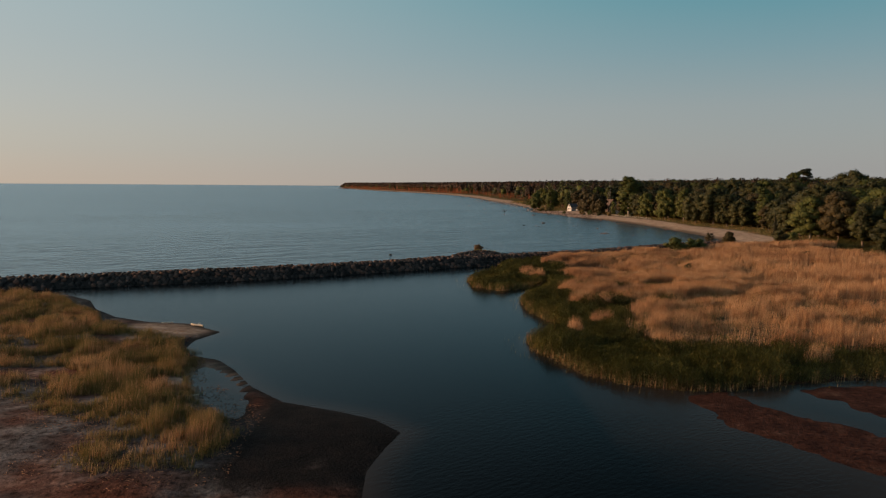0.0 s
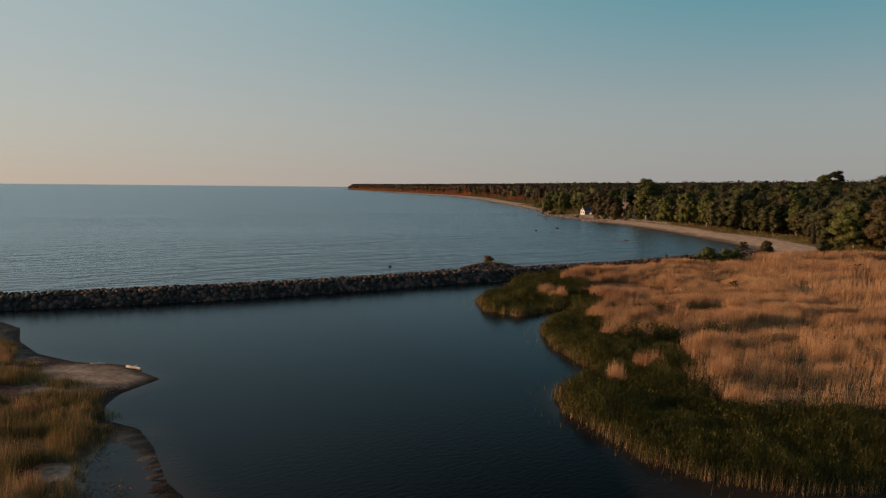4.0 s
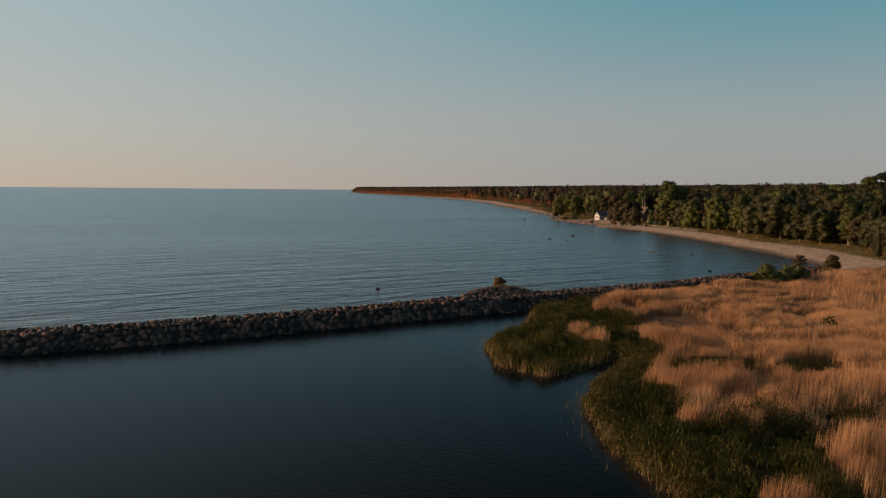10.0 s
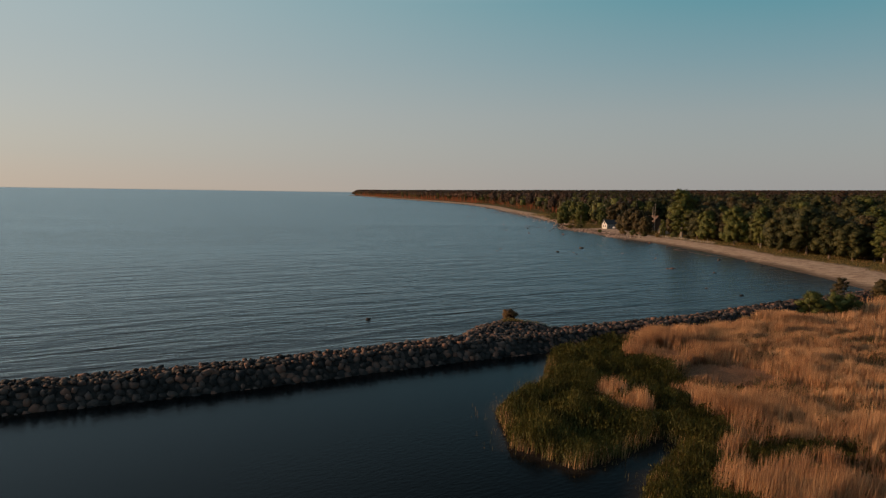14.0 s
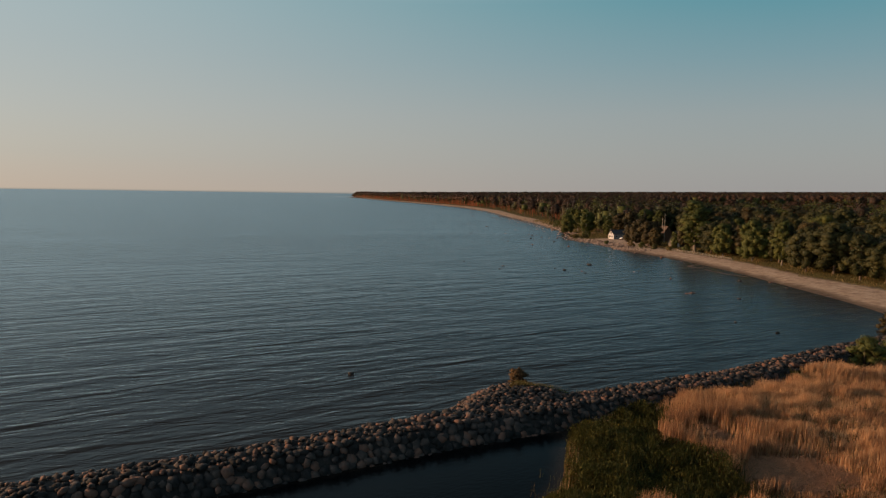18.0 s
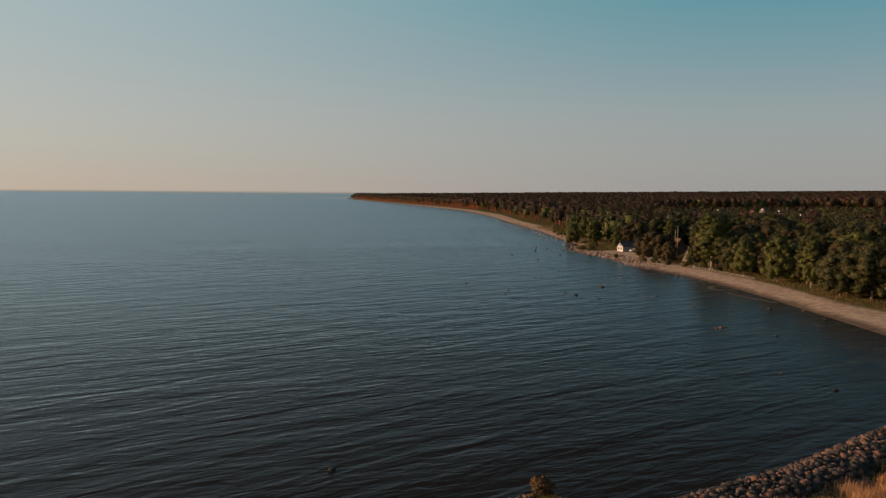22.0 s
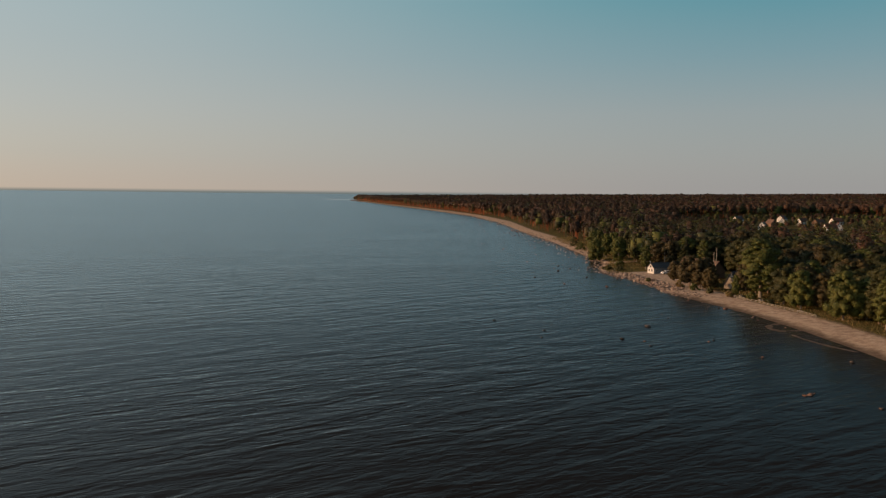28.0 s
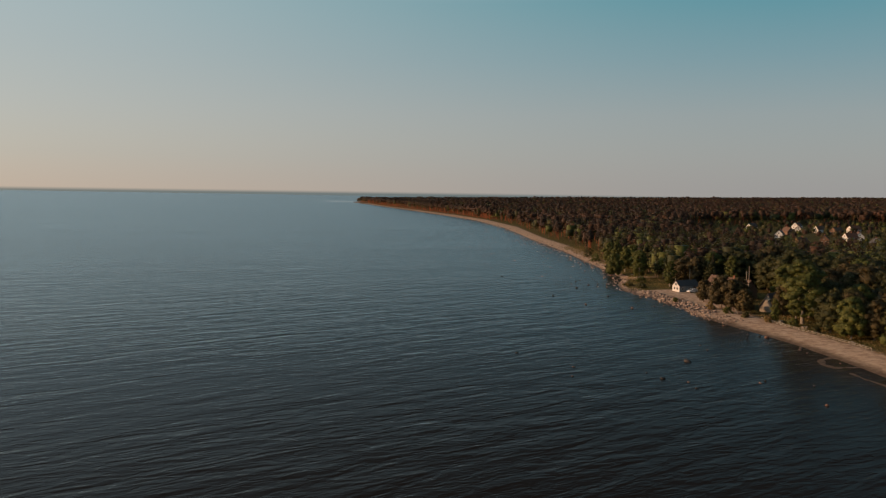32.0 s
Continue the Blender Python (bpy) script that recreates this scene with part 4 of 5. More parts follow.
def make_tree(name, kind, H, W, leaf, bark, n, size, seed, label, category="tree", group=""):
    r = np.random.default_rng(seed)
    root = tagged(new(name), label, category, group)
    part_mesh("stems" if kind == "bush" else "trunk", trunk_mesh(kind, H, W, bark, seed), root)
    C, N, B = crown_points(kind, H, W, int(n * 1.15), r)
    V, F = cards(C, size * 0.86, N, r)
    nv = shade_normals(N + 1.5 * (C - np.array([0, 0, H * 0.45])) / W, r, 0.2)
    # dense inner foliage of each bough
    CV, CF, CN = [], [], []
    for x, y, z, rad in B:
        CV.append(BALL * np.array([1, 1, 0.85]) * rad * r.uniform(0.5, 0.72, (len(BALL), 1)) + (x, y, z))
        CF.append(BALL_F + len(V) + len(BALL) * len(CF))
        CN.append(BALL)
    V, F, nv = np.concatenate([V] + CV), np.concatenate([F] + CF), np.concatenate([nv] + CN)
    part_mesh("foliage" if kind == "bush" else "crown", mesh_np("crown", V, F, [leaf], smooth=True, normals=nv), root)
    return root


def ball(n=3):
    """A sphere of quads: a cube's faces divided and blown up."""
    g = np.linspace(-1, 1, n + 1)
    V, F = [], []
    for ax in range(3):
        for sg in (1, -1):
            k = len(V)
            for a in g:
                for b in g:
                    p = np.zeros(3)
                    p[ax], p[(ax + 1) % 3], p[(ax + 2) % 3] = sg, a * sg, b
                    V.append(p / np.linalg.norm(p))
            for i in range(n):
                for j in range(n):
                    q = k + i * (n + 1) + j
                    F.append((q, q + n + 1, q + n + 2, q + 1))
    return np.array(V), np.array(F)


BALL, BALL_F = ball(2)
CORE, CORE_F = ball(1)
HID = pose(0, 0, 0)
KINDS = [
    ("broadleaf_tree", "round", 16, 12.0, M_LEAF, M_BARK, 8500, 0.40, "dark green broadleaf tree with a full rounded crown"),
    ("broadleaf_tree", "tall", 19, 10.0, M_LEAF, M_BARK, 8500, 0.40, "tall dark green broadleaf tree at the wood's edge"),
    ("broadleaf_tree", "round", 14, 11.0, M_LEAF2, M_PALE, 8500, 0.37, "light green broadleaf tree with pale trunk"),
    ("broadleaf_tree", "tall", 17, 8.0, M_LEAF2, M_PALE, 8500, 0.36, "slim light green broadleaf tree with pale trunk"),
    ("broadleaf_tree", "round", 14, 11.0, M_LEAF3, M_BARK, 8000, 0.38, "broadleaf tree with rusty brown-green young leaves"),
    ("spruce_tree", "spruce", 20, 7.0, M_NEEDLE, M_BARK, 8000, 0.38, "dark green conical spruce with drooping branches"),
    ("pine_tree", "pine", 20, 8.0, M_NEEDLE, M_PINEBARK, 4000, 0.42, "tall pine with a bare reddish trunk"),
]
PROTO = {}


def put_tree(k, x, y, h, turn, wide=1.0):
    """A tree of kind k with height h at x, y."""
    name, kind, H, W, leaf, bark, n, size, label = KINDS[k]
    z = float(height(np.array([[x, y]]))[0]) - 0.1
    if k not in PROTO:
        PROTO[k] = make_tree(name, kind, H, W, leaf, bark, n, size, 100 + k, label, group="trees of the shore wood")
        ob = PROTO[k]
    else:
        ob = copy_thing(PROTO[k], HID)
    s = h / H
    ob.matrix_basis = pose(x, y, z, rz=turn) @ Matrix.Diagonal((s * wide, s * wide, s, 1))
    return ob


# trees that stand out: kind, x, y, height, width factor
KEY_TREES = [(0, 119, 297, 15.5, 1.15), (0, 114, 303, 14, 0.9), (3, 116, 322, 15, 0.9), (4, 121, 315, 15, 0.9), (2, 113, 337, 14.5, 0.9), (1, 119, 330, 16, 1.0), (1, 118, 347, 15.5, 1.0), (2, 110.5, 356, 12.5, 0.95), (4, 114, 362, 13, 0.9), (0, 114, 371, 13, 0.7),
             (3, 108.5, 379.5, 21, 1.35), (1, 116, 390, 19, 1.0), (3, 116, 397, 9, 0.9), (4, 99, 400, 9, 0.95), (4, 96.5, 413.5, 12.5, 1.0), (4, 98.5, 408, 11.5, 0.95), (4, 104, 417, 11, 0.9), (2, 96, 520, 12, 1.0), (3, 92, 530, 14, 1.0), (2, 100, 545, 13, 1.0), (3, 95, 560, 14, 1.0), (2, 96, 580, 12, 1.0), (0, 103, 525, 15, 0.9), (3, 101.5, 383, 8, 0.8), (5, 143, 311, 13.5, 1.2), (5, 151, 313, 12.5, 1.2), (2, 118, 222, 13, 1.2), (0, 124, 228, 17, 1.2),
             (4, 122, 214, 15, 1.0), (0, 130, 213, 14, 0.9), (1, 118, 196, 12, 1.0), (3, 171, 335, 22.5, 1.1), (6, 177, 338, 23.5, 1.2), (4, 95.5, 428, 9, 0.9), (0, 158, 268, 22, 1.1), (2, 150, 222, 20, 1.0), (5, 112, 232, 8, 0.9), (3, 96, 470, 12, 1.0), (3, 90, 497, 13, 1.2), (2, 84, 520, 12, 1.0), (1, 100, 500, 15, 0.8), (4, 108, 470, 14, 0.8)]


def clearing(x, y):
    """Where no wood trees stand: the houses by the shore and the village gardens."""
    if 90 < x < 128 and 396 < y < 462:
        return True
    return False


def plant_wood():
    r = np.random.default_rng(33)
    placed = [(k[1], k[2]) for k in KEY_TREES]
    for k, x, y, h, w in KEY_TREES:
        put_tree(k, x, y, h, r.uniform(0, 360), w)
    P = scatter([(108, 170), (330, 170), (330, 560), (80, 560)], 7.0, r, 0.38)
    n = 0
    for x, y in P:
        d = x - tree_x(y)
        if d < 3 or clearing(x, y) or x > 40 + 0.66 * (y - 90) + 75:
            continue
        if d > 46 or y > 480:
            continue
        if min((x - a) ** 2 + (y - b) ** 2 for a, b in placed) < 22:
            continue
        back = min(1, d / 35)
        k = r.choice(7, p=[0.32, 0.22, 0.16, 0.11, 0.11, 0.08, 0.0]) if d < 18 else r.choice(7, p=[0.34, 0.28, 0.07, 0.06, 0.09, 0.07, 0.09])
        h = (11.5 + 6.0 * back) * r.uniform(0.82, 1.1)
        if y < 262 and d < 12:
            h *= 0.9
        put_tree(int(k), x, y, h, r.uniform(0, 360), r.uniform(0.95, 1.3))
        n += 1
    return n


plant_wood()


def bush(name, x, y, h, w, leaf, seed, label, n=900, size=0.3, z=None, kind="bush"):
    ob = make_tree(name, kind, h, w, leaf, M_BARK, int(n * 2.2), size * 0.68, seed, label, "bush" if kind == "bush" else "tree")
    z = float(height(np.array([[x, y]]))[0]) - 0.05 if z is None else z
    ob.matrix_basis = pose(x, y, z, rz=seed * 40)


M_RUST = material("russet_leaves", [(0.07, 0.04, 0.018), (0.11, 0.065, 0.025), (0.16, 0.10, 0.04)], 0.8, 0.7, 0.0, island=0.35, translucent=0.25)
bush("shrub", 13.4, 172.4, 1.9, 2.8, M_RUST, 1, "russet shrub growing on the breakwater", 900, 0.26, 1.7)
bush("willow_bush", 65.5, 191.5, 4.0, 6.4, M_LEAF2, 2, "rounded grey-green willow bush beside the breakwater", 1400, 0.35)
bush("willow_bush", 71.5, 193.0, 3.5, 7.4, M_LEAF2, 3, "broad green willow bush beside the breakwater", 1500, 0.35)
bush("pale_bush", 85.5, 218.0, 4.2, 4.0, M_LEAF3, 4, "thin airy bush with pale yellow-green leaves", 620, 0.30)
bush("juniper", 85.7, 205.0, 4.9, 3.7, M_LEAF3, 5, "dense olive-brown upright juniper at the beach's end", 1800, 0.32, None, "tall")
bush("round_bush", 99.0, 203.0, 4.6, 5.4, M_LEAF, 6, "rounded green bush at the edge of the reeds", 1300, 0.35)
bush("round_bush", 104.0, 206.0, 3.6, 4.6, M_LEAF2, 7, "low light green bush at the edge of the reeds", 1000, 0.35)
bush("reed_shrub", 51.2, 142.7, 2.5, 2.4, M_LEAF, 8, "small green shrub standing in the dry reeds", 500, 0.24)
bush("reed_shrub", 92.0, 176.0, 1.8, 3.4, M_NEEDLE, 9, "low dark shrub standing in the dry reeds", 500, 0.26)
for i, (bx, by, bh, bw) in enumerate([(94, 402, 2.5, 4), (97, 394, 2.2, 3.5), (100, 384, 2.0, 4), (104, 376, 3.0, 3.4), (106, 366, 1.8, 3.0), (92, 412, 3.0, 4), (86, 432, 1.6, 3.0), (84, 470, 2.0, 5), (80, 478, 1.8, 5), (88, 485, 3, 5), (86, 540, 4, 6), (92, 560, 5, 7), (90, 590, 5, 7), (92, 620, 6, 7)]):
    bush("shore_bush", bx, by, bh, bw, (M_LEAF2, M_LEAF, M_BANK)[i % 3], 20 + i, "low bush above the stony shore", 600, 0.34)


# ---- the far woods ----


def far_wood(name, P, h, w, pine, n_cards, size, seed, label):
    """Simple trees joined into one mesh: trunk and a crown of a few leaf clusters."""
    r = np.random.default_rng(seed)
    n = len(P)
    z0 = height(P)
    m = n_cards
    u = r.random((n, m))
    low = np.where(pine, 0.55, 0.18)[:, None]
    t = low + (1 - low) * u
    prof = np.sin(np.pi * np.clip(u * 0.86 + 0.12, 0, 1)) ** 0.6
    a = r.uniform(0, 6.283, (n, m))
    rad = (w / 2)[:, None] * prof * r.uniform(0.72, 1.0, (n, m))
    C = np.stack([P[:, :1] + np.cos(a) * rad, P[:, 1:] + np.sin(a) * rad, z0[:, None] + h[:, None] * t], 2).reshape(-1, 3)
    N = np.stack([np.cos(a), np.sin(a), u * 1.7 - 0.1], 2).reshape(-1, 3)
    V, F = cards(C, size, N, r)
    kind = r.choice(4, n, p=[0.48, 0.24, 0.16, 0.12])
    mi = np.repeat(np.where(pine, 3, kind), m)
    # trunks: three-sided prisms of two faces
    # dense inner part of each crown
    mid, half = (low[:, 0] + 1) / 2, (1 - low[:, 0]) / 2
    K = (CORE[None] * np.stack([w * 0.36, w * 0.36, h * half * 0.82], 1)[:, None] + np.stack([P[:, 0], P[:, 1], z0 + h * mid], 1)[:, None]).reshape(-1, 3)
    KF = (CORE_F[None] + (np.arange(n) * len(CORE))[:, None, None]).reshape(-1, 4) + len(V)
    V, F = np.concatenate([V, K]), np.concatenate([F, KF])
    mi = np.concatenate([mi, np.repeat(np.where(pine, 3, kind), len(CORE_F))])
    R = h * 0.018
    k = len(V)
    T = []
    for s, (dx, dy) in enumerate([(1, 0), (0, 1)]):
        top = z0 + h * np.where(pine, 0.8, 0.5)
        T.append(np.stack([np.stack([P[:, 0] - dx * R, P[:, 1] - dy * R, z0], 1), np.stack([P[:, 0] + dx * R, P[:, 1] + dy * R, z0], 1),
                           np.stack([P[:, 0] + dx * R, P[:, 1] + dy * R, top], 1), np.stack([P[:, 0] - dx * R, P[:, 1] - dy * R, top], 1)], 1).reshape(-1, 3))
    TV = np.concatenate(T)
    TF = np.arange(len(TV)).reshape(-1, 4) + k
    tm = np.tile(np.where(pine, 4, 5), 2)
    me = mesh_np(name, np.concatenate([V, TV]), np.concatenate([F, TF]), [M_LEAF, M_LEAF2, M_LEAF3, M_FAR, M_PINEBARK, M_BARK], np.concatenate([mi, tm]), True, np.concatenate([shade_normals(N, r, 0.10), np.tile(CORE, (n, 1)), np.tile([[-0.55, -0.83, 0.05]], (len(TV), 1))]))
    return tagged(new(name, me), label, "forest", kind="stuff")


def in_view(P, slack=60):
    return (P[:, 0] < 0.63 * (P[:, 1] - 90) + slack) & (P[:, 0] > tree_x(P[:, 1]) + 2)


# x, y, turn, width, length, wall, roof
VILLAGE_HOUSES = [(204, 900, 40, 8, 11, M_WHITE, M_ROOFD), (231, 810, 15, 7, 10, M_GREY, M_ROOFD), (334, 938, 30, 8, 13, M_WHITE, M_ROOFD), (300, 802, 55, 8, 12, M_WHITE, M_ROOFD), (361, 891, 60, 7, 10, M_WHITE, M_ROOFR), (376, 880, 20, 8, 12, M_WHITE, M_ROOFB),
                  (248, 629, 60, 7, 9, M_WHITE, M_ROOFD), (338, 758, 10, 8, 13, M_WHITE, M_ROOFR), (352, 770, 70, 8, 12, M_WHITE, M_ROOFB), (375, 846, 25, 9, 14, M_BROWN, M_ROOFB), (320, 692, 75, 8, 12, M_WHITE, M_ROOFD), (238, 552, 55, 7, 9, M_WHITE, M_ROOFD),
                  (413, 884, 15, 9, 14, M_WHITE, M_ROOFR), (330, 850, 100, 8, 12, M_BROWN, M_ROOFB), (391, 955, 35, 9, 11, M_WHITE, M_ROOFD), (300, 727, 60, 8, 12, M_BROWN, M_ROOFB), (385, 700, 40, 9, 12, M_WHITE, M_ROOFR), (420, 780, 60, 9, 13, M_WHITE, M_ROOFD), (268, 700, 20, 8, 12, M_BROWN, M_ROOFB)]
VILLAGE = [(205, 560), (300, 620), (520, 640), (640, 900), (480, 1060), (290, 1010), (215, 800)]


def build_far_woods():
    r = np.random.default_rng(77)
    A = scatter([(90, 180), (900, 180), (900, 720), (80, 720)], 7.5, r, 0.4)
    A = A[in_view(A, 90) & ~((A[:, 1] < 480) & (A[:, 0] - tree_x(A[:, 1]) < 46)) & ~((A[:, 0] < 128) & (A[:, 1] < 462))]
    B = scatter([(60, 720), (1100, 720), (1100, 1350), (20, 1350)], 10.5, r, 0.42)
    B = B[in_view(B, 90)]
    v = np.concatenate([A, B])
    vs = signed(v, VILLAGE)
    v = v[(vs < 0) | (r.random(len(v)) < 0.42)]
    for hx, hy, *_ in VILLAGE_HOUSES:
        front = np.array([-hx, 140 - hy]) / math.hypot(hx, hy - 140)
        v = v[seg_dist(v, [(hx, hy), tuple(np.array([hx, hy]) + front * 24)], False) > 9]
    vs = signed(v, VILLAGE)
    d = v[:, 0] - tree_x(v[:, 1])
    pine = r.random(len(v)) < np.where(v[:, 1] > 640, 0.72, 0.2)
    pine &= ~((vs > 0) & (r.random(len(v)) < 0.7))
    h = r.uniform(14, 19.5, len(v)) * np.clip(0.7 + d / 60, 0.7, 1) * np.where(vs > 0, 0.42, 1.0) * np.where((v[:, 0] > 170) & (v[:, 1] > 520) & (v[:, 1] < 760), 0.8, 1.0)
    w = np.where(pine, h * 0.38, h * 0.62) * r.uniform(0.8, 1.2, len(v))
    near = v[:, 1] < 720
    far_wood("mixed_forest", v[near], h[near], w[near], pine[near], 175, 0.80, 1, "dense mixed forest of broadleaf trees and pines behind the beach")
    far_wood("pine_forest", v[~near], h[~near], w[~near] * 1.55, pine[~near], 88, 1.05, 2, "pine forest with reddish trunks along the coast")
    C = scatter([(-260, 1350), (1800, 1350), (1800, 2680), (-280, 2680)], 17, r, 0.45)
    C = C[in_view(C, 120)]
    # front rows along the coast, denser
    yy = np.arange(1200, 2650, 5.0)
    D = np.concatenate([np.stack([tree_x(yy) + 3 + k * 7 + r.uniform(-2, 2, len(yy)), yy], 1) for k in range(3)])
    v = np.concatenate([C, D])
    pine = r.random(len(v)) < 0.8
    h = r.uniform(15.5, 17.8, len(v)) * np.clip((2660 - v[:, 1]) / 160, 0.45, 1)
    w = np.concatenate([np.full(len(C), 15.0), np.full(len(D), 8.0)])
    far_wood("coastal_forest", v, h, w, pine, 36, 2.2, 3, "distant pine forest reaching to the headland")
    E_ = scatter([(-200, 2640), (3400, 2640), (4300, 4900), (300, 4900)], 38, r, 0.45)
    E_ = E_[(E_[:, 0] > tree_x(E_[:, 1]) + 6) & (E_[:, 0] < 0.63 * E_[:, 1] + 100)]
    far_wood("horizon_forest", E_, r.uniform(16, 18.5, len(E_)) * np.clip(0.6 + (E_[:, 0] - tree_x(E_[:, 1])) / 250, 0.6, 1), np.full(len(E_), 42.0), r.random(len(E_)) < 0.85, 34, 5.5, 4, "forest canopy reaching to the horizon")


build_far_woods()

# ---- stones along the shore and in the bay ----
BOULDERS = [(56.6, 333.2, 2.6), (45.1, 315.8, 1.6), (67.0, 265.6, 1.7), (65.6, 265.0, 1.0), (68.1, 266.4, 0.8), (-7.0, 183.3, 1.3), (15, 340.5, 1.1), (27, 326, 0.9), (25, 317, 0.8), (55, 359, 0.7), (67, 353, 0.9), (43, 321, 0.7), (50, 313, 0.8), (50, 308, 0.9),
            (66, 313, 0.9), (68, 315, 0.8), (75, 257, 1.1), (61, 225.5, 0.7), (64, 215, 1.0), (96, 276.8, 1.6), (97.5, 289.6, 1.4), (94, 351, 1.6), (92.5, 348.5, 1.2), (91, 365, 1.9), (88, 357, 0.9), (70, 505, 1.4), (74, 543, 1.4), (61, 767, 2.0), (32, 641, 1.4), (27, 512, 1.3), (47, 514, 1.2),
            (70, 474, 1.2), (66, 478, 1.0), (63, 500, 1.1), (58, 560, 1.3), (66, 600, 1.2), (20, 700, 1.4), (12.8, 176.6, 0.8)]


def build_boulders():
    r = np.random.default_rng(3)
    for x, y, s in BOULDERS:
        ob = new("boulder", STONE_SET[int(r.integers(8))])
        hz = max(0.0, float(height(np.array([[x, y]]))[0]))
        ob.matrix_basis = pose(x, y, hz + s * 0.04, rz=r.uniform(0, 360)) @ Matrix.Diagonal((s, s * 0.9, s * 0.62, 1))
        tagged(ob, "boulder lying in the shallow water of the bay" if hz < 0.1 else "pale boulder lying on the sandy beach", "boulder", "boulders in the bay")
    # revetment below the houses and the stony shore beyond
    rows = []
    for y in np.arange(388, 470, 0.35):
        for _ in range(3):
            o = r.uniform(-1.5, 8)
            x = float(shore_x(y)) + o
            rows.append((x, y + r.uniform(-.5, .5), r.uniform(0.5, 1.5) * (1.0 if 405 < y < 462 else 0.6)))
    for y in np.arange(470, 800, 0.6):
        for _ in range(1):
            rows.append((float(shore_x(y)) + r.normal(-1, 3.5), y, r.uniform(0.4, 1.3)))
    for y in np.arange(560, 800, 5.0):
        rows.append((float(shore_x(y)) - abs(r.normal(0, 12)), y, r.uniform(0.5, 1.2)))
    for y in np.arange(800, 1300, 2.0):
        rows.append((float(shore_x(y)) + r.normal(-2, 3), y, r.uniform(0.6, 1.6)))
    R = np.array(rows)
    bay = [(float(shore_x(y)) - 1 - r.exponential(13), y, r.uniform(0.5, 1.5)) for y in np.concatenate([r.uniform(470, 1000, 90), r.normal(760, 45, 50), r.uniform(270, 470, 22)])]
    bay = np.array(bay)
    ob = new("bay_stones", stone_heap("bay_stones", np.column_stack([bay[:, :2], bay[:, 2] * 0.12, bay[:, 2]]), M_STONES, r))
    tagged(ob, "dark stones standing out of the shallow water", "stones", kind="stuff")
    z = np.maximum(-0.05, height(R[:, :2])) + R[:, 2] * 0.1
    ob = new("shore_stones", stone_heap("shore_stones", np.column_stack([R[:, :2], z, R[:, 2]]), M_PINK, r))
    tagged(ob, "pinkish boulders and stones heaped along the waterline", "stones", kind="stuff")


build_boulders()

# driftwood on the sand spit


def driftwood(x, y, l, rad, turn):
    l, rad = l * 0.62, rad * 0.7
    bm = bmesh.new()
    n = 6
    for i in range(n):
        a, b = i / n - 0.5, (i + 1) / n - 0.5
        tube(bm, (a * l, 0.05 * math.sin(a * 7), rad), (b * l, 0.05 * math.sin(b * 7), rad), rad * (1.1 - 0.3 * (a + .5)), rad * (1.1 - 0.3 * (b + .5)), 9)
    tube(bm, (-0.1 * l, 0, rad), (0.05 * l, 0.35, rad * 2.5), rad * 0.4, rad * 0.15, 6)
    me = bpy.data.meshes.new("driftwood_log")
    bm.to_mesh(me)
    bm.free()
    me.materials.append(M_LOG)
    ob = tagged(new("driftwood_log", me), "bleached driftwood log lying on the sand spit", "log")
    ob.matrix_basis = pose(x, y, float(height(np.array([[x, y]]))[0]) - 0.03, rz=turn)


driftwood(-27.4, 94.0, 3.0, 0.2, -28)
driftwood(-31.5, 95.6, 2.2, 0.1, 5)
driftwood(-19, 64, 1.6, 0.08, 40)

# ---- houses ----


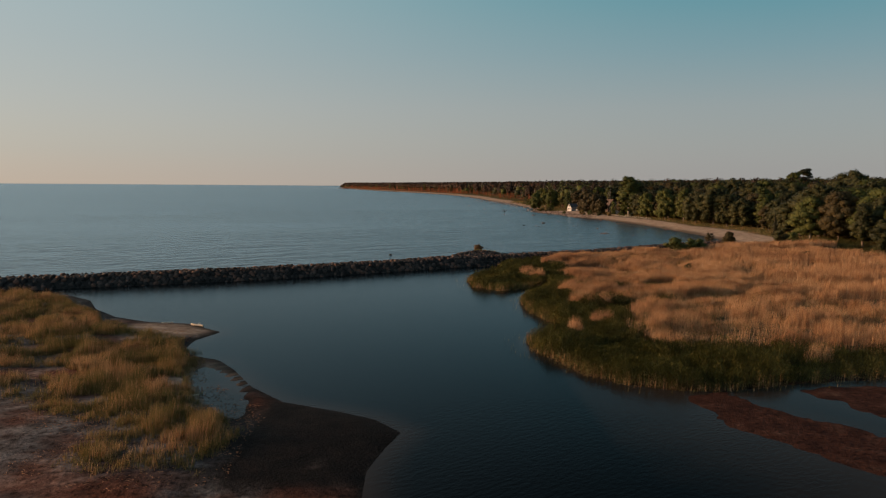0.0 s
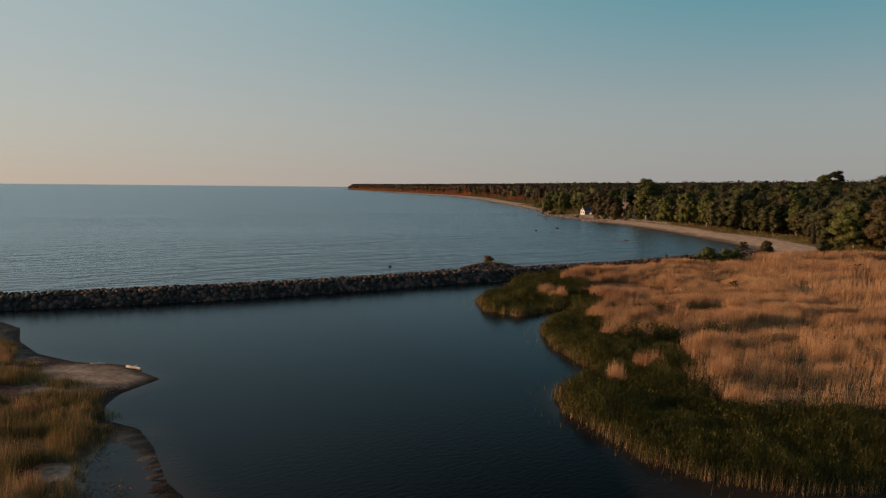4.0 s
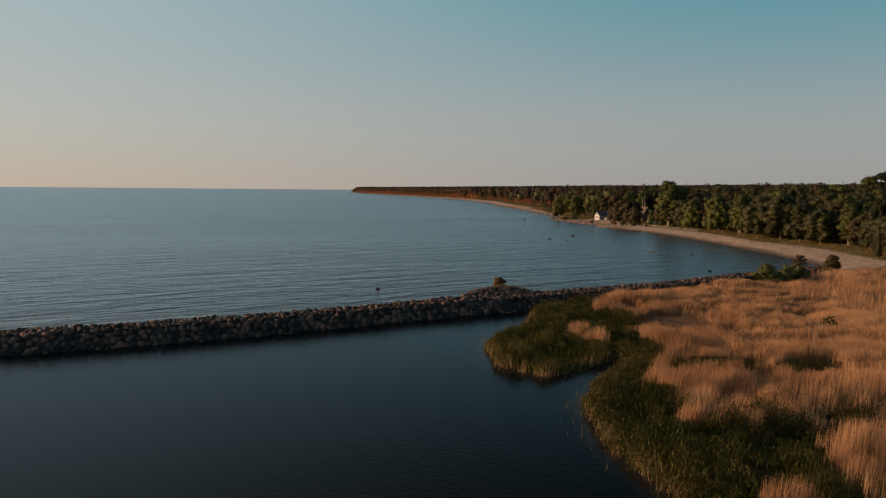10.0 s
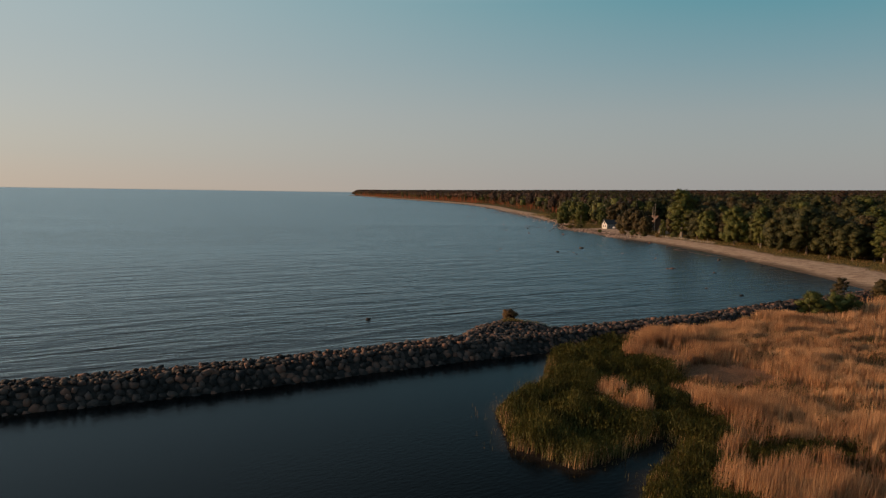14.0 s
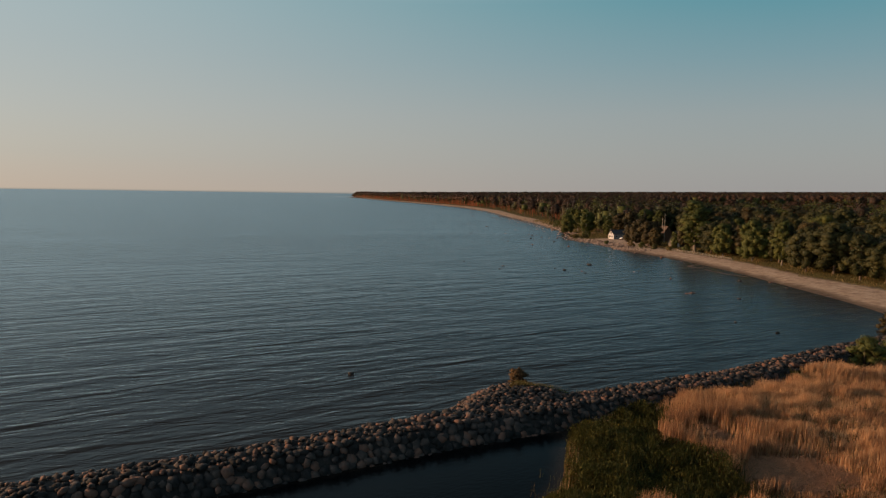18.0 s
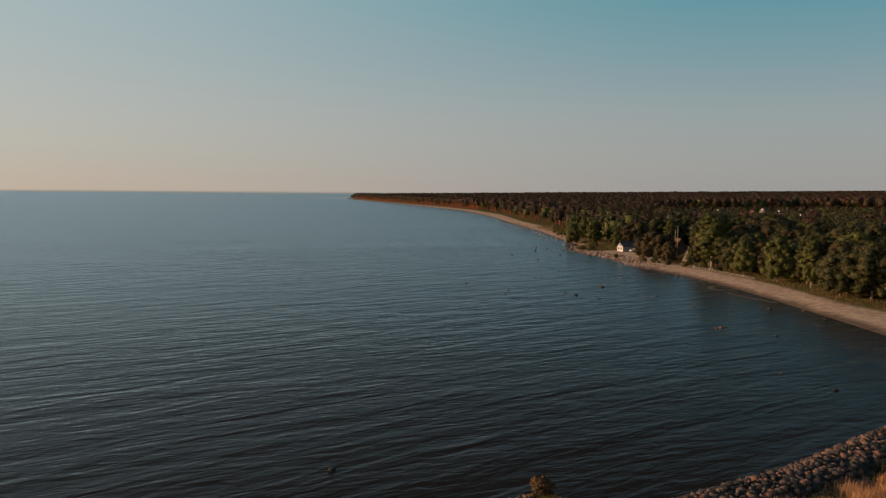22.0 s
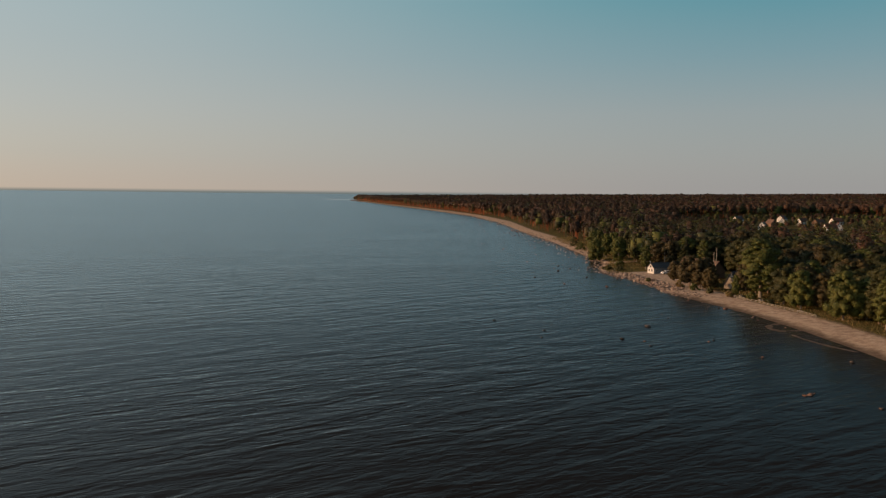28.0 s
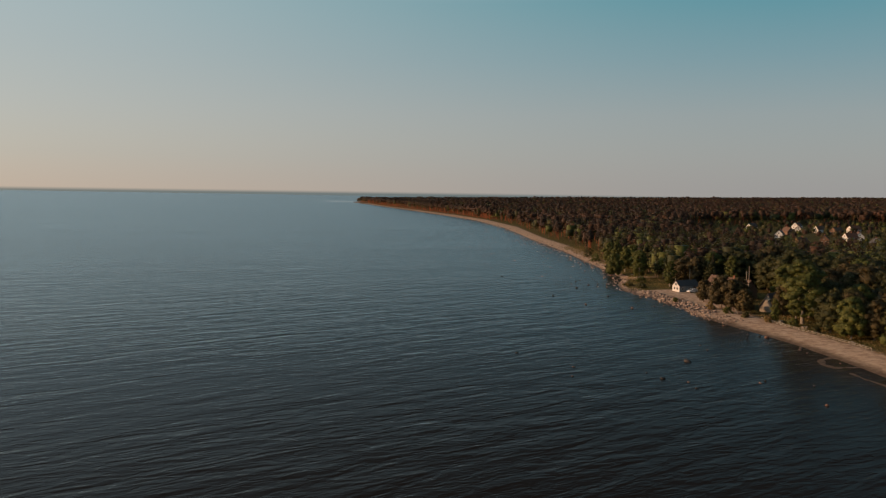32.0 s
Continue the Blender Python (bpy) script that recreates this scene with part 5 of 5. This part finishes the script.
def gable_house(name, at, rz, W, L, wall_h, apex, wall_mat, roof_mat, label, openings=True, finial=False, chimney=False, side_shade=None):
    """A house with its ridge along local x and a gable at -x."""
    root = tagged(new(name), label, "house")
    x, y = at
    root.matrix_basis = pose(x, y, float(height(np.array([[x, y]]))[0]) - 0.1, rz=rz)
    bm = bmesh.new()
    prof = [(-W / 2, 0), (W / 2, 0), (W / 2, wall_h), (0, apex), (-W / 2, wall_h)]
    a = [bm.verts.new((-L / 2, p, z)) for p, z in prof]
    b = [bm.verts.new((L / 2, p, z)) for p, z in prof]
    bm.faces.new(a[::-1]), bm.faces.new(b)
    for i in range(5):
        j = (i + 1) % 5
        bm.faces.new((a[i], a[j], b[j], b[i]))
    part("wall", bm, wall_mat, root)
    # thin panels paint the shaded tone onto the long white walls
    if side_shade:
        for s in (1, -1):
            part("side_shade_panel", box(bmesh.new(), (L - 0.02, 0.04, wall_h), (0, s * (W / 2 + 0.02), wall_h / 2)), side_shade, root, "thin panel carrying the white side wall's blue-grey shade")
    slope = math.hypot(W / 2, apex - wall_h)
    ang = math.degrees(math.atan2(apex - wall_h, W / 2))
    for s in (1, -1):
        bm = bmesh.new()
        m = Matrix.Translation((0, s * W / 4 * 1.06, (wall_h + apex) / 2 + 0.08)) @ pose(0, 0, 0, rx=-s * ang)
        bmesh.ops.create_cube(bm, size=1.0, matrix=m @ Matrix.Diagonal((L + 0.7, slope + 0.55, 0.14, 1)))
        for k in range(int(slope / 0.9)):
            mm = m @ Matrix.Translation((0, -slope / 2 + 0.5 + k * 0.9, 0.09))
            bmesh.ops.create_cube(bm, size=1.0, matrix=mm @ Matrix.Diagonal((L + 0.7, 0.06, 0.04, 1)))
        part("roof", bm, roof_mat, root)
    if openings:
        for u, v in ((-W * 0.2, wall_h * 0.55), (W * 0.2, wall_h * 0.55), (0, wall_h + (apex - wall_h) * 0.3)):
            win = part("window", box(bmesh.new(), (0.08, 0.95, 1.15), (-L / 2 - 0.03, u, v), bevel=0.015), M_WHITE, root, "white window frame")
            part("pane", box(bmesh.new(), (0.03, 0.75, 0.95), (-L / 2 - 0.075, u, v)), M_GLASS, win, "dark glass pane")
        for k in range(max(1, int(L / 3))):
            u = -L / 2 + (k + 0.5) * L / max(1, int(L / 3))
            win = part("window", box(bmesh.new(), (0.95, 0.08, 1.1), (u, -W / 2 - 0.03, wall_h * 0.55), bevel=0.015), M_WHITE, root, "white window frame")
            part("pane", box(bmesh.new(), (0.75, 0.03, 0.9), (u, -W / 2 - 0.075, wall_h * 0.55)), M_GLASS, win, "dark glass pane")
        part("door", box(bmesh.new(), (0.95, 0.09, 2.0), (L * 0.28, -W / 2 - 0.04, 1.1), bevel=0.02), M_BROWN, root, "brown wooden door")
    if finial:
        bm = bmesh.new()
        tube(bm, (-L / 2 - 0.25, 0, apex), (-L / 2 - 0.25, 0, apex + 0.95), 0.10, 0.05, 6)
        part("finial", bm, M_WHITE, root, "white pointed finial")
    if chimney:
        part("chimney", box(bmesh.new(), (0.7, 0.7, 1.6), (L * 0.1, 0, apex + 0.4), bevel=0.03), M_ROOFR, root, "brick chimney")
    return root


gable_house("boat_house", (98.5, 457.5), 23, 4.2, 10.0, 2.5, 4.4, M_WHITE, M_ROOFD, "small white boarded house with a dark roof by the shore", finial=True, side_shade=M_SIDE_SHADE)
gable_house("long_house", (110.8, 441.5), -67, 7.4, 20, 3.0, 7.2, M_BROWN, M_ROOFB, "long brown house with a tiled roof among trees", chimney=True)
gable_house("beach_hut", (110.5, 404), 41, 5.4, 8, 1.6, 6.2, M_GREY, M_ROOFD, "steep-roofed hut with a pale weathered gable", openings=False)

for hx, hy, ha, hw, hl, hm, hr in VILLAGE_HOUSES:
    tint = {"white_boards": "white", "brown_boards": "brown", "weathered_wood": "grey"}[hm.name]
    top = {"dark_roof": "dark", "red_tiles": "red", "brown_tiles": "brown"}[hr.name]
    ob = gable_house("house", (hx, hy), ha, hw * 0.85, hl * 0.8, 3.4, 7.0, hm, hr, tint + " village house with a " + top + " roof among trees", chimney=True)
    tagged(ob, group="houses of the village")

# ---- parked car ----


def build_car(x, y, rz):
    root = tagged(new("car"), "white estate car parked beside the white house", "car")
    root.matrix_basis = pose(x, y, float(height(np.array([[x, y]]))[0]), rz=rz)
    bm = bmesh.new()
    side = [(-2.2, 0.35), (2.15, 0.35), (2.25, 0.75), (1.35, 0.98), (0.55, 1.52), (-1.7, 1.55), (-2.2, 1.0)]
    a = [bm.verts.new((p, -0.88, z)) for p, z in side]
    b = [bm.verts.new((p, 0.88, z)) for p, z in side]
    bm.faces.new(a), bm.faces.new(b[::-1])
    for i in range(7):
        j = (i + 1) % 7
        bm.faces.new((a[j], a[i], b[i], b[j]))
    bmesh.ops.bevel(bm, geom=list(bm.edges), offset=0.07, segments=2, affect="EDGES")
    part("body", bm, M_CAR, root, "white painted body")
    m = Matrix.Translation((0.96, 0, 1.26)) @ pose(0, 0, 0, ry=34)
    bm = bmesh.new()
    bmesh.ops.create_cube(bm, size=1.0, matrix=m @ Matrix.Diagonal((0.78, 1.45, 0.03, 1)))
    part("windscreen", bm, M_GLASS, root, "dark glass windscreen")
    for s in (1, -1):
        part("side_window", box(bmesh.new(), (1.9, 0.03, 0.38), (-0.55, s * 0.89, 1.22), bevel=0.01), M_GLASS, root, "dark side glass")
        part("headlight", box(bmesh.new(), (0.06, 0.35, 0.16), (2.2, s * 0.62, 0.78), bevel=0.02), M_GLASS, root, "clear headlight")
        for u in (1.38, -1.35):
            bm = bmesh.new()
            bmesh.ops.create_cone(bm, cap_ends=True, segments=18, radius1=0.33, radius2=0.33, depth=0.22, matrix=pose(u, s * 0.82, 0.33, rx=90))
            wheel = part("tyre", bm, M_TYRE, root, "black tyre")
            bm = bmesh.new()
            bmesh.ops.create_cone(bm, cap_ends=True, segments=14, radius1=0.2, radius2=0.2, depth=0.24, matrix=pose(u, s * 0.82, 0.33, rx=90))
            part("rim", bm, M_GREY, wheel, "grey wheel rim")


build_car(99.4, 451.9, 203)

# ---- poles, fences, benches ----


def pole(x, y, h, label):
    root = tagged(new("utility_pole"), label, "pole", "poles by the long house")
    root.matrix_basis = pose(x, y, float(height(np.array([[x, y]]))[0]) - 0.2)
    bm = bmesh.new()
    tube(bm, (0, 0, 0), (0, 0, h), 0.20, 0.14, 10)
    part("shaft", bm, M_PALE, root)
    part("cross_arm", box(bmesh.new(), (1.2, 0.12, 0.12), (0, 0, h - 0.6), rz=20), M_PALE, root)


pole(109.5, 424, 12.0, "pale wooden pole standing beside the brown house")
pole(110.9, 425, 13.6, "taller pale wooden pole beside the brown house")
pole(104.5, 470, 8.0, "slim pale pole among the trees behind the shore")


def fence(name, pts, label, h=1.05, gap=2.2):
    root = tagged(new(name), label, "fence")
    for a, b in zip(pts[:-1], pts[1:]):
        L = math.dist(a, b)
        n = max(1, round(L / gap))
        ang = math.degrees(math.atan2(b[1] - a[1], b[0] - a[0]))
        for k in range(n):
            x, y = a[0] + (b[0] - a[0]) * k / n, a[1] + (b[1] - a[1]) * k / n
            z = float(height(np.array([[x, y]]))[0])
            part("post", box(bmesh.new(), (0.12, 0.12, h), (x, y, z + h / 2 - 0.1), rz=ang, bevel=0.012), M_GREY, root)
            mx, my = x + (b[0] - a[0]) / n / 2, y + (b[1] - a[1]) / n / 2
            for zz in (0.45, 0.85):
                part("rail", box(bmesh.new(), (L / n - 0.02, 0.06, 0.10), (mx, my, z + zz), rz=ang), M_GREY, root)


fence("rail_fence", [(108, 342), (106, 354), (103.5, 366), (101, 378), (99.5, 388)], "weathered wooden rail fence above the beach")
fence("rail_fence", [(96, 398), (98, 405), (100, 411)], "short weathered wooden fence beside the hut")


def bench(x, y, rz):
    root = tagged(new("picnic_bench"), "weathered wooden picnic bench on the grass", "bench", "benches above the beach")
    root.matrix_basis = pose(x, y, float(height(np.array([[x, y]]))[0]), rz=rz)
    for k in (-0.28, 0.0, 0.28):
        part("slat", box(bmesh.new(), (1.8, 0.24, 0.05), (0, k, 0.75)), M_GREY, root)
    for s in (1, -1):
        part("seat", box(bmesh.new(), (1.8, 0.28, 0.05), (0, s * 0.75, 0.45)), M_GREY, root)
        part("leg", box(bmesh.new(), (0.08, 1.6, 0.08), (s * 0.65, 0, 0.40)), M_GREY, root)
        part("leg", box(bmesh.new(), (0.08, 0.5, 0.72), (s * 0.65, 0, 0.36)), M_GREY, root)


bench(105.5, 372, 20)
bench(107.5, 350, 70)
bench(103, 382, 40)


# ---- grass on the breakwater ----
def build_tuft():
    r = np.random.default_rng(91)
    P = random_in([(12, 169), (20, 168.5), (21, 172), (15, 174)], 9000, r)
    P = P[fbm(P, 0.5, 93) > 0.36]
    V, F = blades(P, wall_top(P) - 0.25, r.uniform(0.35, 0.8, len(P)), np.full(len(P), 0.05), r, 0.3)
    tagged(new("breakwater_grass", mesh_np("breakwater_grass", V, F, [M_BANK])), "yellow-green grass growing between the breakwater's stones", "grass", kind="stuff")


build_tuft()

# ---- the breakwater's nearest stones, one by one ----
for x, y, z, s, laid in NEAR_STONES:
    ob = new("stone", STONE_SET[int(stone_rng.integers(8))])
    ob.parent = BREAKWATER
    turn = pose(0, 0, 0, rx=stone_rng.normal() * 14, ry=stone_rng.normal() * 14, rz=stone_rng.uniform(0, 360))
    if laid:
        turn = Matrix(FACE.tolist()).to_4x4() @ turn
    ob.matrix_basis = pose(x, y, z) @ turn @ Matrix.Diagonal((s, s, s, 1))
